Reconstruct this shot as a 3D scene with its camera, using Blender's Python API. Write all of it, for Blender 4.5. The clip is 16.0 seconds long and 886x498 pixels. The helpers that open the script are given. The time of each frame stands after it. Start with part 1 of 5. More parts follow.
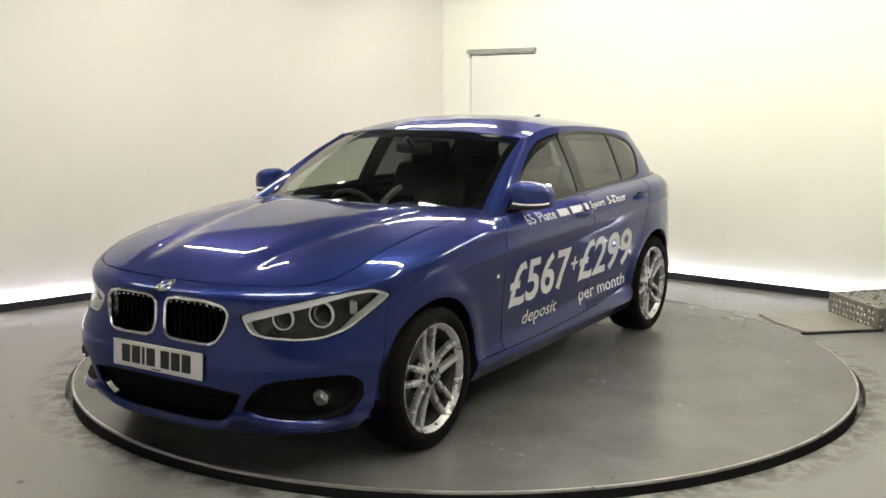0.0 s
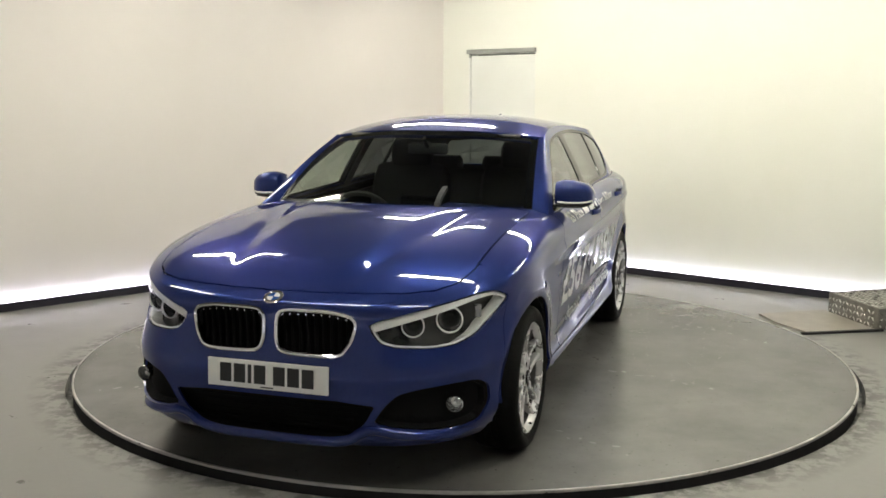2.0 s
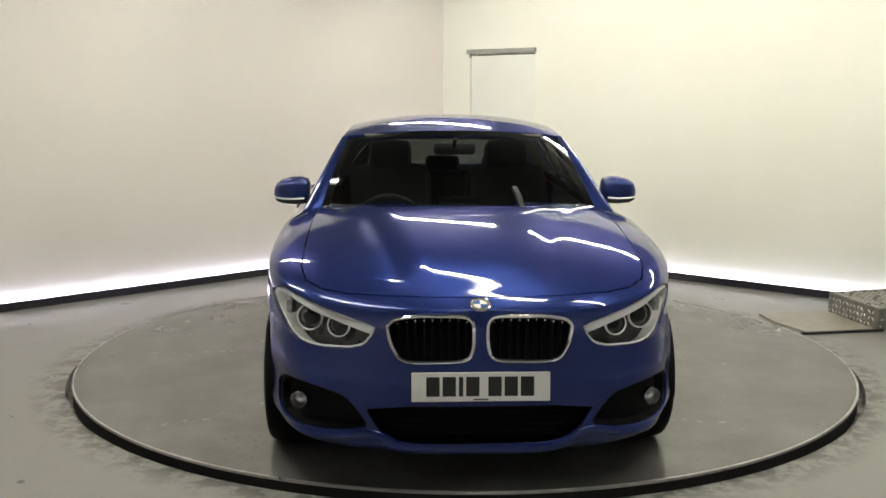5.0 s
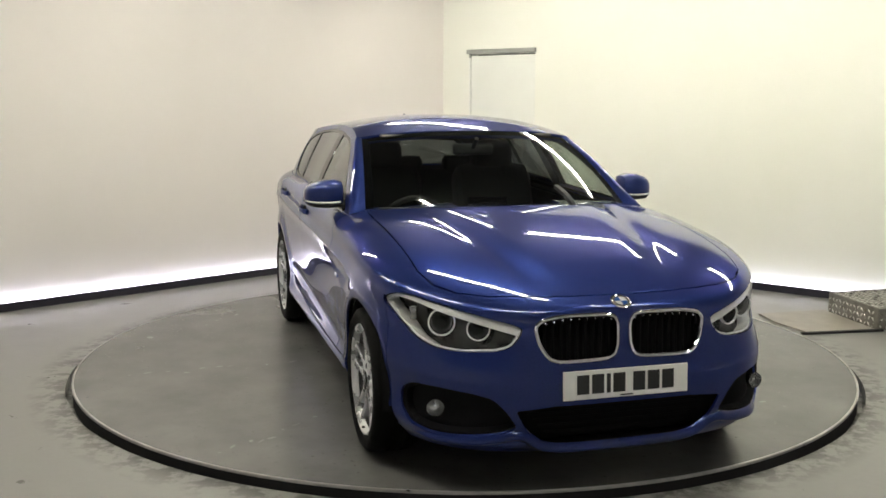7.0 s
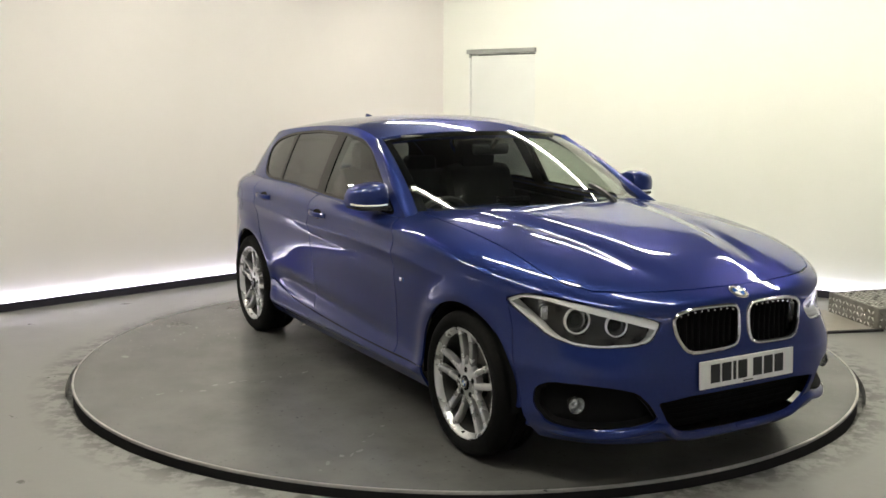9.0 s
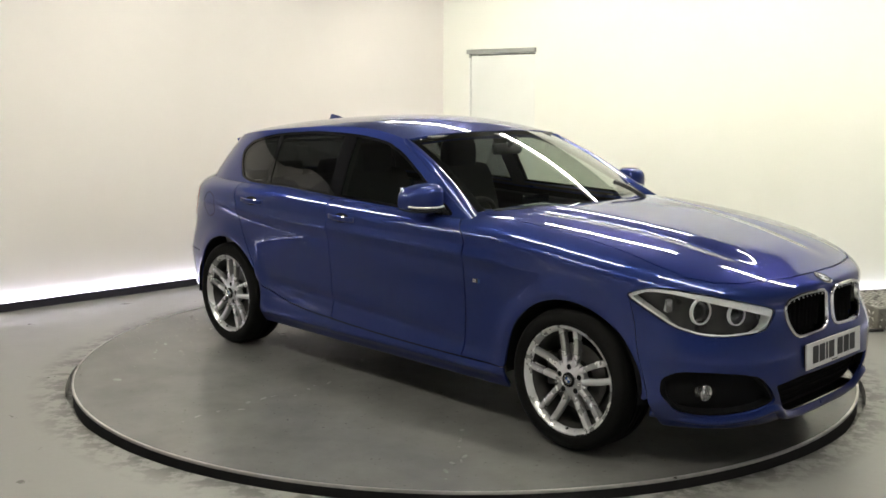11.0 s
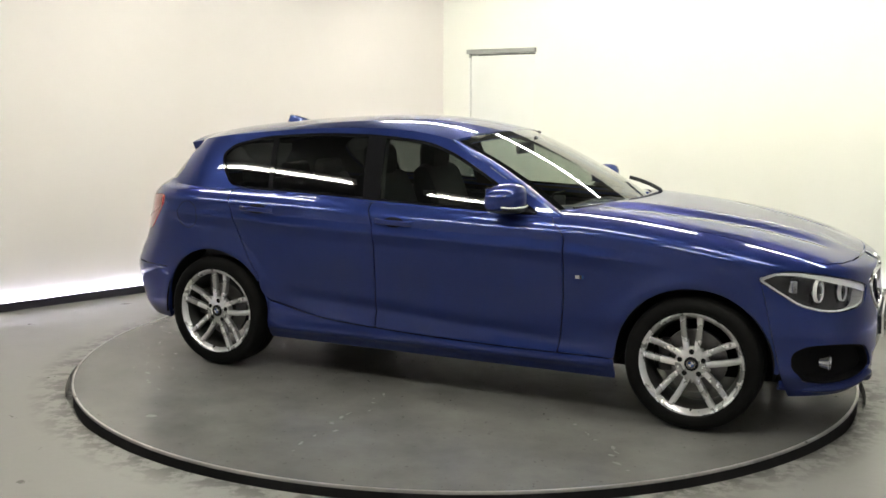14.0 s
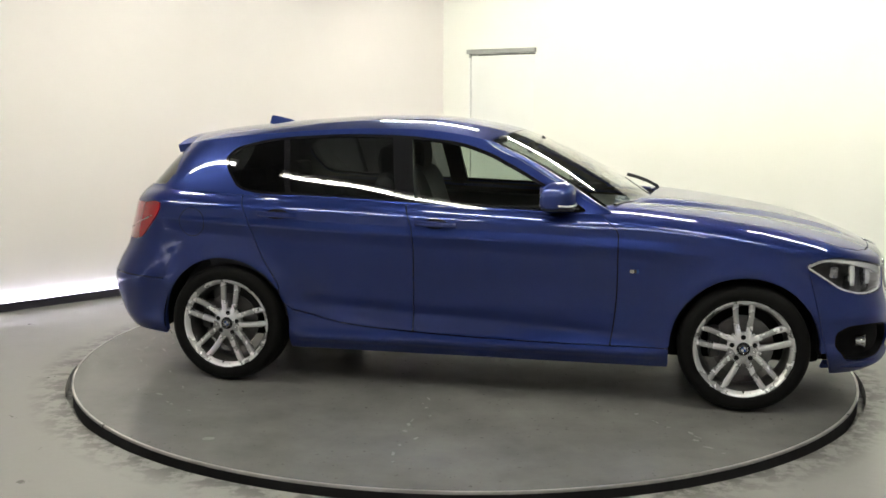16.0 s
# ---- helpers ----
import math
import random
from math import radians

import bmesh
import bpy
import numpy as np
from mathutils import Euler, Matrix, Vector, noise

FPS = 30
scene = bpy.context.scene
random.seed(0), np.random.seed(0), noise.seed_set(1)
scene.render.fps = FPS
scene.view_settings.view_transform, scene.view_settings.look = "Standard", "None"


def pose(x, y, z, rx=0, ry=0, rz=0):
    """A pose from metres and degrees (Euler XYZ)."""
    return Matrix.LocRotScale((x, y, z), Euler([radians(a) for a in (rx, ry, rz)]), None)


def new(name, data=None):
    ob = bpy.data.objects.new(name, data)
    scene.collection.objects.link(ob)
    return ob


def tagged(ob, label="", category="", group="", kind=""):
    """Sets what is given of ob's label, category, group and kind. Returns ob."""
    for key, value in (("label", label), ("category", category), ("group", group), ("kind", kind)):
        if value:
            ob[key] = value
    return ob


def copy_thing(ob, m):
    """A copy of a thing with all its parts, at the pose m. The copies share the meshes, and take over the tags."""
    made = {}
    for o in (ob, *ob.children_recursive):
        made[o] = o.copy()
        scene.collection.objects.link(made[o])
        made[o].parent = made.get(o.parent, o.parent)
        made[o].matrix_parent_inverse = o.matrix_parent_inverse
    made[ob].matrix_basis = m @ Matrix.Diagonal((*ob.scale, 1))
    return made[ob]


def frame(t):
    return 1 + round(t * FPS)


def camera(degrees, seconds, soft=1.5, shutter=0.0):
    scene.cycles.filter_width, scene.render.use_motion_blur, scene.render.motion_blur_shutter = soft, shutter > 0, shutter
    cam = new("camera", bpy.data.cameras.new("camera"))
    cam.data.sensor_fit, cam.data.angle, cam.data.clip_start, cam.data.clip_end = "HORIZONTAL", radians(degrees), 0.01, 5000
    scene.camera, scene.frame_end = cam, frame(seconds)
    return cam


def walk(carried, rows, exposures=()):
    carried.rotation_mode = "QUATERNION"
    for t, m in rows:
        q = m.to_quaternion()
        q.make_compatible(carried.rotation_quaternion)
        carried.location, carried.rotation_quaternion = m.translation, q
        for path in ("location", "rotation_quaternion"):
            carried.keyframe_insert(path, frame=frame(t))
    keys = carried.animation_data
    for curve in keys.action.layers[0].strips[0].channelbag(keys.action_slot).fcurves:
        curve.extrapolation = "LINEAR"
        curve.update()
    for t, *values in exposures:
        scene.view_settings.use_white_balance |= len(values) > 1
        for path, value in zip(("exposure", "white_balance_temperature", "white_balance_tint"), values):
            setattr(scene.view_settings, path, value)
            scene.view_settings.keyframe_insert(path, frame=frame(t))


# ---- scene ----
EXPO = [(0.0, 0.58, 6500, 10), (4.0, 0.3, 6500, 10), (9.0, 0.5, 6450, 10), (16.0, 0.70, 6300, 10)]
TUBE_E, CTUBE_E = 17.0, 68.0
# ceiling battens in three broken rows parallel to the right wall: metres from the far corner along the right wall and along the left wall, length, run
CEIL_LIGHTS = [(1.35, 1.55, 1.35, 1), (3.20, 1.55, 1.5, 1), (5.25, 1.55, 1.5, 1),
               (1.40, 4.02, 1.35, 1), (4.05, 4.02, 1.4, 1), (5.95, 4.02, 1.5, 1),
               (1.90, 5.86, 1.5, 1), (4.05, 5.86, 1.5, 1), (6.15, 5.86, 1.5, 1)]

# ---- camera and the turning of the table ----
EYE_H, PITCH, ROLL = 1.5178, -8.583, 0.143
cam = camera(48.06, 16.0, soft=1.6)
still = pose(0, 0, EYE_H, 90 + PITCH, 0, 0) @ pose(0, 0, 0, 0, 0, ROLL)
walk(cam, [(0.0, still), (16.0, still)], exposures=EXPO)

CENTRE = (0.1207, 5.9439)          # axis of the turntable
TABLE_R = 2.2525
FLOOR_Z = -0.035                   # table top is z = 0
CAR_OFF = (0.22, -0.078)           # car's wheelbase middle from the axis, in the car's own directions
TURN = [(0, -121.79), (2, -108.05), (4, -94.41), (6.5, -77.24), (9, -60.09), (11.5, -42.25),
        (12.5, -35.47), (14, -25.17), (15, -18.39), (16, -11.63)]


def turn_at(t):
    return float(np.interp(t, [r[0] for r in TURN], [r[1] for r in TURN]))


# ---- light ----
world = bpy.data.worlds.new("world")
scene.world = world
world.use_nodes = True
world.node_tree.nodes["Background"].inputs[0].default_value = (0.9, 0.95, 1.0, 1)
world.node_tree.nodes["Background"].inputs[1].default_value = 0.02


# ---- materials ----
def mat(name, color=(0.8, 0.8, 0.8), rough=0.5, metal=0.0, coat=0.0, emit=None, strength=0.0, spec=0.5):
    m = bpy.data.materials.new(name)
    m.use_nodes = True
    b = m.node_tree.nodes["Principled BSDF"]
    b.inputs["Base Color"].default_value = (*color, 1)
    b.inputs["Roughness"].default_value = rough
    b.inputs["Metallic"].default_value = metal
    b.inputs["Coat Weight"].default_value = coat
    b.inputs["Coat Roughness"].default_value = 0.03
    b.inputs["Specular IOR Level"].default_value = spec
    if emit:
        b.inputs["Emission Color"].default_value = (*emit, 1)
        b.inputs["Emission Strength"].default_value = strength
    return m


def vary(m, c1, c2, scale=2.0, detail=6.0, r1=None, r2=None, bump=0.0, bscale=80.0, lo=0.35, hi=0.65, second=None, stretch=(1, 1, 1)):
    """Two-scale colour and roughness variation with fine relief, in object space."""
    nt = m.node_tree
    b = nt.nodes["Principled BSDF"]
    tc = nt.nodes.new("ShaderNodeTexCoord")
    mp = nt.nodes.new("ShaderNodeMapping")
    mp.inputs["Scale"].default_value = stretch
    nt.links.new(tc.outputs["Object"], mp.inputs[0])
    n1 = nt.nodes.new("ShaderNodeTexNoise")
    n1.inputs["Scale"].default_value = scale
    n1.inputs["Detail"].default_value = detail
    n1.inputs["Roughness"].default_value = 0.62
    nt.links.new(mp.outputs[0], n1.inputs["Vector"])
    ramp = nt.nodes.new("ShaderNodeValToRGB")
    ramp.color_ramp.elements[0].position, ramp.color_ramp.elements[1].position = lo, hi
    ramp.color_ramp.elements[0].color, ramp.color_ramp.elements[1].color = (*c1, 1), (*c2, 1)
    nt.links.new(n1.outputs["Fac"], ramp.inputs[0])
    out = ramp.outputs[0]
    if second:
        sc, dark, a, z = second
        n3 = nt.nodes.new("ShaderNodeTexNoise")
        n3.inputs["Scale"].default_value = sc
        n3.inputs["Detail"].default_value = 2.5
        nt.links.new(mp.outputs[0], n3.inputs["Vector"])
        r3 = nt.nodes.new("ShaderNodeMapRange")
        r3.inputs[1].default_value, r3.inputs[2].default_value = a, z
        nt.links.new(n3.outputs["Fac"], r3.inputs[0])
        mx = nt.nodes.new("ShaderNodeMix")
        mx.data_type = "RGBA"
        nt.links.new(r3.outputs[0], mx.inputs[0])
        nt.links.new(out, mx.inputs[6])
        mx.inputs[7].default_value = (*dark, 1)
        out = mx.outputs[2]
    nt.links.new(out, b.inputs["Base Color"])
    if r1 is not None:
        rr = nt.nodes.new("ShaderNodeMapRange")
        rr.inputs[1].default_value, rr.inputs[2].default_value = 0.3, 0.7
        rr.inputs[3].default_value, rr.inputs[4].default_value = r1, r2
        nt.links.new(n1.outputs["Fac"], rr.inputs[0])
        nt.links.new(rr.outputs[0], b.inputs["Roughness"])
    if bump:
        n2 = nt.nodes.new("ShaderNodeTexNoise")
        n2.inputs["Scale"].default_value = bscale
        n2.inputs["Detail"].default_value = 3
        nt.links.new(tc.outputs["Object"], n2.inputs["Vector"])
        bp = nt.nodes.new("ShaderNodeBump")
        bp.inputs["Strength"].default_value = bump
        bp.inputs["Distance"].default_value = 0.01
        nt.links.new(n2.outputs["Fac"], bp.inputs["Height"])
        nt.links.new(bp.outputs[0], b.inputs["Normal"])
    return m


def ring_dirt(m):
    """Trodden dirt in a broken ring on the floor round the table's edge."""
    nt = m.node_tree
    b = nt.nodes["Principled BSDF"]
    old = b.inputs["Base Color"].links[0].from_socket
    tc = nt.nodes.new("ShaderNodeTexCoord")
    sub = nt.nodes.new("ShaderNodeVectorMath")
    sub.operation = "SUBTRACT"
    sub.inputs[1].default_value = (CENTRE[0], CENTRE[1], FLOOR_Z)
    nt.links.new(tc.outputs["Object"], sub.inputs[0])
    ln = nt.nodes.new("ShaderNodeVectorMath")
    ln.operation = "LENGTH"
    nt.links.new(sub.outputs[0], ln.inputs[0])
    band = nt.nodes.new("ShaderNodeMapRange")
    band.inputs[1].default_value, band.inputs[2].default_value = TABLE_R + 0.24, TABLE_R + 0.03
    nt.links.new(ln.outputs["Value"], band.inputs[0])
    ns = nt.nodes.new("ShaderNodeTexNoise")
    ns.inputs["Scale"].default_value = 11.0
    ns.inputs["Detail"].default_value = 7.0
    ns.inputs["Roughness"].default_value = 0.7
    nt.links.new(tc.outputs["Object"], ns.inputs["Vector"])
    spot = nt.nodes.new("ShaderNodeMapRange")
    spot.inputs[1].default_value, spot.inputs[2].default_value = 0.46, 0.56
    nt.links.new(ns.outputs["Fac"], spot.inputs[0])
    mul = nt.nodes.new("ShaderNodeMath")
    mul.operation = "MULTIPLY"
    nt.links.new(band.outputs[0], mul.inputs[0])
    nt.links.new(spot.outputs[0], mul.inputs[1])
    mx = nt.nodes.new("ShaderNodeMix")
    mx.data_type = "RGBA"
    nt.links.new(mul.outputs[0], mx.inputs[0])
    nt.links.new(old, mx.inputs[6])
    mx.inputs[7].default_value = (0.045, 0.042, 0.038, 1)
    nt.links.new(mx.outputs[2], b.inputs["Base Color"])


M_WALL = vary(mat("wall_paint", rough=0.6), (0.80, 0.755, 0.72), (0.83, 0.785, 0.75), 0.7, 4, 0.5, 0.65, 0.04, 60)
M_WALL_R = vary(mat("wall_paint_cool", rough=0.6), (0.80, 0.80, 0.72), (0.83, 0.83, 0.76), 0.7, 4, 0.5, 0.65, 0.04, 60)
# unseen walls: two invented greys that tune fill and reflections on the car
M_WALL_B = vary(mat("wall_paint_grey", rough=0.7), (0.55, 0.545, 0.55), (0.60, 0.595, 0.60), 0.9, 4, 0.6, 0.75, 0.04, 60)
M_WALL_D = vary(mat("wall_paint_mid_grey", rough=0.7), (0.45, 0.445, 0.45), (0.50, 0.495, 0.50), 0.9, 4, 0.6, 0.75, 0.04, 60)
M_CEIL = vary(mat("ceiling_paint", rough=0.8), (0.055, 0.055, 0.055), (0.075, 0.075, 0.073), 0.8, 3)
M_FLOOR = vary(mat("floor_paint", rough=0.35), (0.240, 0.235, 0.222), (0.270, 0.264, 0.250), 4.5, 7, 0.27, 0.36, 0.05, 25, lo=0.25, hi=0.75)
ring_dirt(M_FLOOR)
M_TABLE = vary(mat("table_paint", rough=0.27), (0.108, 0.106, 0.102), (0.172, 0.168, 0.160), 2.2, 7, 0.235, 0.252, 0.012, 40, lo=0.28, hi=0.72, second=(38, (0.075, 0.072, 0.066), 0.66, 0.74))
M_EDGE = vary(mat("edge_steel", rough=0.3, metal=0.8), (0.45, 0.44, 0.43), (0.62, 0.6, 0.58), 6, 4, 0.25, 0.45)
M_BLACKGAP = mat("black_rubber_gap", (0.012, 0.011, 0.012), 0.7)
M_SKIRT = vary(mat("skirting_black", rough=0.45), (0.012, 0.011, 0.02), (0.022, 0.02, 0.03), 4, 3, 0.4, 0.6)
M_TUBE = mat("lit_tube", (1, 1, 1), 0.4, emit=(0.80, 0.80, 1.0), strength=TUBE_E)
M_CTUBE = mat("lit_ceiling_diffuser", (1, 1, 1), 0.4, emit=(1.0, 0.965, 0.82), strength=CTUBE_E)
M_WHITEMETAL = mat("white_enamel", (0.78, 0.78, 0.76), 0.35)
M_DOOR = vary(mat("door_paint", rough=0.45), (0.76, 0.77, 0.72), (0.80, 0.81, 0.76), 1.2, 4, 0.4, 0.55)
M_DOORFRAME = vary(mat("door_frame_grey", rough=0.4), (0.30, 0.31, 0.28), (0.38, 0.39, 0.36), 5, 4)
M_TREAD = vary(mat("chequer_plate", rough=0.35, metal=0.7), (0.16, 0.152, 0.135), (0.26, 0.25, 0.225), 8, 5, 0.28, 0.5)
M_TREADTOP = vary(mat("worn_tread_tops", rough=0.3, metal=0.8), (0.55, 0.53, 0.49), (0.72, 0.70, 0.66), 9, 4, 0.2, 0.4)
M_RAMPPL = vary(mat("worn_steel_plate", rough=0.5, metal=0.3), (0.30, 0.27, 0.23), (0.42, 0.39, 0.34), 5, 6, 0.4, 0.6)
M_SCUFF = vary(mat("tyre_scuff", rough=0.6), (0.090, 0.088, 0.083), (0.135, 0.132, 0.124), 20, 4)
M_DIRT = vary(mat("scuffed_dirt", rough=0.8), (0.05, 0.05, 0.045), (0.10, 0.095, 0.085), 12, 5)


# ---- mesh helpers ----
def mesh_from(name, verts, faces):
    me = bpy.data.meshes.new(name)
    me.from_pydata([tuple(map(float, v)) for v in verts], [], [tuple(map(int, f)) for f in faces])
    me.validate()
    return me


def link(name, me, material, parent=None, label="", smooth=False, sharp=35):
    if material is not None:
        me.materials.append(material)
    if smooth:
        me.shade_smooth()
        if sharp:
            me.set_sharp_from_angle(angle=radians(sharp))
    ob = new(name, me)
    if parent is not None:
        ob.parent = parent
    if label:
        tagged(ob, label)
    return ob


def part(name, bm, material, parent=None, label="", smooth=True, sharp=35):
    me = bpy.data.meshes.new(name)
    bmesh.ops.recalc_face_normals(bm, faces=bm.faces[:])
    bm.to_mesh(me)
    bm.free()
    return link(name, me, material, parent, label, smooth, sharp)


def box_bm(sx, sy, sz, at=(0, 0, 0), bevel=0.0, seg=2, m=None):
    bm = bmesh.new()
    bmesh.ops.create_cube(bm, size=1.0)
    bmesh.ops.scale(bm, vec=(sx, sy, sz), verts=bm.verts)
    if bevel:
        bmesh.ops.bevel(bm, geom=bm.edges[:], offset=bevel, segments=seg, profile=0.5, affect="EDGES")
    bmesh.ops.translate(bm, vec=at, verts=bm.verts)
    if m is not None:
        bmesh.ops.transform(bm, matrix=m, verts=bm.verts)
    return bm


def lathe_bm(profile, seg=48, axis="y", closed=False):
    """Turn (radius, height) points round an axis."""
    bm = bmesh.new()
    rings = []
    for i in range(seg):
        a = 2 * math.pi * i / seg
        c, s = math.cos(a), math.sin(a)
        ring = []
        for r, h in profile:
            p = (r * c, h, r * s) if axis == "y" else (r * c, r * s, h)
            ring.append(bm.verts.new(p))
        rings.append(ring)
    n = len(profile)
    for i in range(seg):
        a, b = rings[i], rings[(i + 1) % seg]
        for j in range(n if closed else n - 1):
            k = (j + 1) % n
            bm.faces.new((a[j], a[k], b[k], b[j]))
    if not closed:
        for idx in (0, n - 1):
            if profile[idx][0] > 1e-5 and profile[idx][0] < 0:
                bm.faces.new([rr[idx] for rr in rings])
    bmesh.ops.remove_doubles(bm, verts=bm.verts, dist=1e-6)
    return bm


# ---- the booth: four walls, floor, ceiling ----
CORNER = Vector((0.0, 10.24, 0))
DL = Vector((-0.7288, -0.6848, 0)).normalized()
DR = Vector((0.7790, -0.6270, 0)).normalized()
SIZE = 9.6
CEIL_Z = 2.56
A0 = CORNER
A1 = CORNER + DL * SIZE
A2 = CORNER + DR * SIZE
A3 = CORNER + DL * SIZE + DR * SIZE
MID = (A1 + A2) / 2
WHITE_LEN = 5.3                    # white wall's reach from the corner; grey beyond is invented to dim reflections
B1, B2 = CORNER + DL * WHITE_LEN, CORNER + DR * WHITE_LEN
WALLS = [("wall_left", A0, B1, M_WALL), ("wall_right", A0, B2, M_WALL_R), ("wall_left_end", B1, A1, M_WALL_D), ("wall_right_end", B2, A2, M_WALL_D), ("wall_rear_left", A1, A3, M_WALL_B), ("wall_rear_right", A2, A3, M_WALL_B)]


def prism(name, pts, z0, z1, material, **kw):
    n = len(pts)
    v = [(p[0], p[1], z0) for p in pts] + [(p[0], p[1], z1) for p in pts]
    f = [tuple(range(n))[::-1], tuple(range(n, 2 * n))] + [(i, (i + 1) % n, n + (i + 1) % n, n + i) for i in range(n)]
    me = mesh_from(name, v, f)
    bm = bmesh.new()
    bm.from_mesh(me)
    return part(name, bm, material, smooth=False, **kw)


def wall_frame(a, b):
    """Along, inward and length of a wall line."""
    d = (b - a)
    ln = d.length
    d = d / ln
    inw = Vector((-d.y, d.x, 0))
    if inw.dot(MID - a) < 0:
        inw = -inw
    return d, inw, ln


DOOR_A, DOOR_B, DOOR_H = 0.33, 1.115, 1.955


def build_room():
    big = [tuple((p - MID) * 1.06 + MID) for p in (A0, A1, A3, A2)]
    # the floor has a round pit for the table
    bm = bmesh.new()
    seg = 160
    outer, inner, low = [], [], []
    for i in range(seg):
        a = 2 * math.pi * i / seg
        d = Vector((math.cos(a), math.sin(a), 0))
        r = 9.2
        outer.append(bm.verts.new((CENTRE[0] + d.x * r, CENTRE[1] + d.y * r, FLOOR_Z)))
        inner.append(bm.verts.new((CENTRE[0] + d.x * (TABLE_R + 0.035), CENTRE[1] + d.y * (TABLE_R + 0.035), FLOOR_Z)))
        low.append(bm.verts.new((CENTRE[0] + d.x * (TABLE_R + 0.035), CENTRE[1] + d.y * (TABLE_R + 0.035), FLOOR_Z - 0.06)))
    for i in range(seg):
        j = (i + 1) % seg
        bm.faces.new((outer[i], outer[j], inner[j], inner[i]))
        bm.faces.new((inner[i], inner[j], low[j], low[i]))
    bm.faces.new(low)
    tagged(part("floor", bm, M_FLOOR, smooth=False), "grey painted concrete floor with scuffs", "floor", kind="structure")
    tagged(prism("ceiling", big, CEIL_Z, CEIL_Z + 0.12, M_CEIL), "plain dark painted booth ceiling", "ceiling", kind="structure")
    for name, a, b, m in WALLS:
        d, inw, ln = wall_frame(a, b)
        out = -inw * 0.15
        ext = d * 0.15 if "rear" in name else d * 0.0
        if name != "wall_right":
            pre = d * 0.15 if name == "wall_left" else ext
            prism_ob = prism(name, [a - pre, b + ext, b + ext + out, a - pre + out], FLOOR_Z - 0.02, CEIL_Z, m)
            tagged(prism_ob, "unseen smooth wall, greyed to set fill and reflections on the car" if "rear" in name or "end" in name else "smooth off-white painted booth wall", "wall", kind="structure")
        else:
            bm = bmesh.new()

            def blk(s0, s1, z0, z1):
                ps = [a + d * s0, a + d * s1, a + d * s1 + out, a + d * s0 + out]
                vs = [bm.verts.new((p.x, p.y, z)) for z in (z0, z1) for p in ps]
                for f in ((0, 1, 2, 3), (4, 5, 6, 7), (0, 1, 5, 4), (1, 2, 6, 5), (2, 3, 7, 6), (3, 0, 4, 7)):
                    bm.faces.new([vs[k] for k in f])
            blk(0, DOOR_A, FLOOR_Z - 0.02, CEIL_Z)
            blk(DOOR_A, DOOR_B, DOOR_H, CEIL_Z)
            blk(DOOR_B, ln, FLOOR_Z - 0.02, CEIL_Z)
            bmesh.ops.remove_doubles(bm, verts=bm.verts, dist=1e-5)
            tagged(part(name, bm, m, smooth=False), "smooth off-white painted booth wall with a flush door", "wall", kind="structure")
        # kick board and the tube behind it
        s0 = DOOR_B + 0.02 if name == "wall_right" else 0.0
        segs = [(s0, ln)]
        for s, e in segs:
            m4 = Matrix.Translation(a + d * (s + e) / 2 + inw * 0.055) @ Matrix.Rotation(math.atan2(d.y, d.x), 4, "Z")
            sk = part("skirting", box_bm(e - s - 0.05, 0.014, 0.062, (0, 0, FLOOR_Z + 0.031), 0.002, 1, m4), M_SKIRT, smooth=False)
            tagged(sk, "low black kick board along the wall foot", "skirting", kind="structure")
            m5 = Matrix.Translation(a + d * (s + e) / 2 + inw * 0.026) @ Matrix.Rotation(math.atan2(d.y, d.x), 4, "Z")
            tb = part("light_strip", box_bm(e - s - 0.12, 0.022, 0.020, (0, 0, FLOOR_Z + 0.042), 0.004, 1, m5), M_TUBE, smooth=False)
            tagged(tb, "glowing white strip light hidden behind the kick board", "strip light", "strip lights along the wall foot")


build_room()


def build_door():
    d, inw, ln = wall_frame(A0, A2)
    rot = Matrix.Rotation(math.atan2(d.y, d.x), 4, "Z")
    side = 1 if (rot @ Vector((0, 1, 0))).dot(inw) > 0 else -1
    root = new("door_1")
    root.matrix_world = Matrix.Translation(A0 + d * (DOOR_A + DOOR_B) / 2) @ rot
    w = DOOR_B - DOOR_A
    tagged(root, "closed flush off-white service door with grey head rail", "door", kind="structure")
    part("door_leaf", box_bm(w - 0.03, 0.045, DOOR_H - FLOOR_Z - 0.02, (0.005, -side * 0.030, (DOOR_H + FLOOR_Z) / 2 - 0.004), 0.003, 1), M_DOOR, root, "off-white door leaf", smooth=False)
    part("head_rail", box_bm(w + 0.03, 0.03, 0.042, (-0.005, side * 0.013, DOOR_H + 0.024), 0.006, 1), M_DOORFRAME, root, "grey metal head rail", smooth=False)
    part("door_jamb", box_bm(0.016, 0.10, DOOR_H - FLOOR_Z, (-w / 2 + 0.008, -side * 0.045, (DOOR_H + FLOOR_Z) / 2), 0.002, 1), M_DOOR, root, smooth=False)
    part("door_jamb", box_bm(0.010, 0.09, DOOR_H - FLOOR_Z, (w / 2 - 0.005, -side * 0.05, (DOOR_H + FLOOR_Z) / 2), 0.002, 1), M_DOOR, root, smooth=False)
    part("closer_arm", box_bm(0.02, 0.02, 0.05, (-w / 2 + 0.02, side * 0.012, DOOR_H - 0.01), 0.004, 1), M_DOORFRAME, root, smooth=False)


build_door()


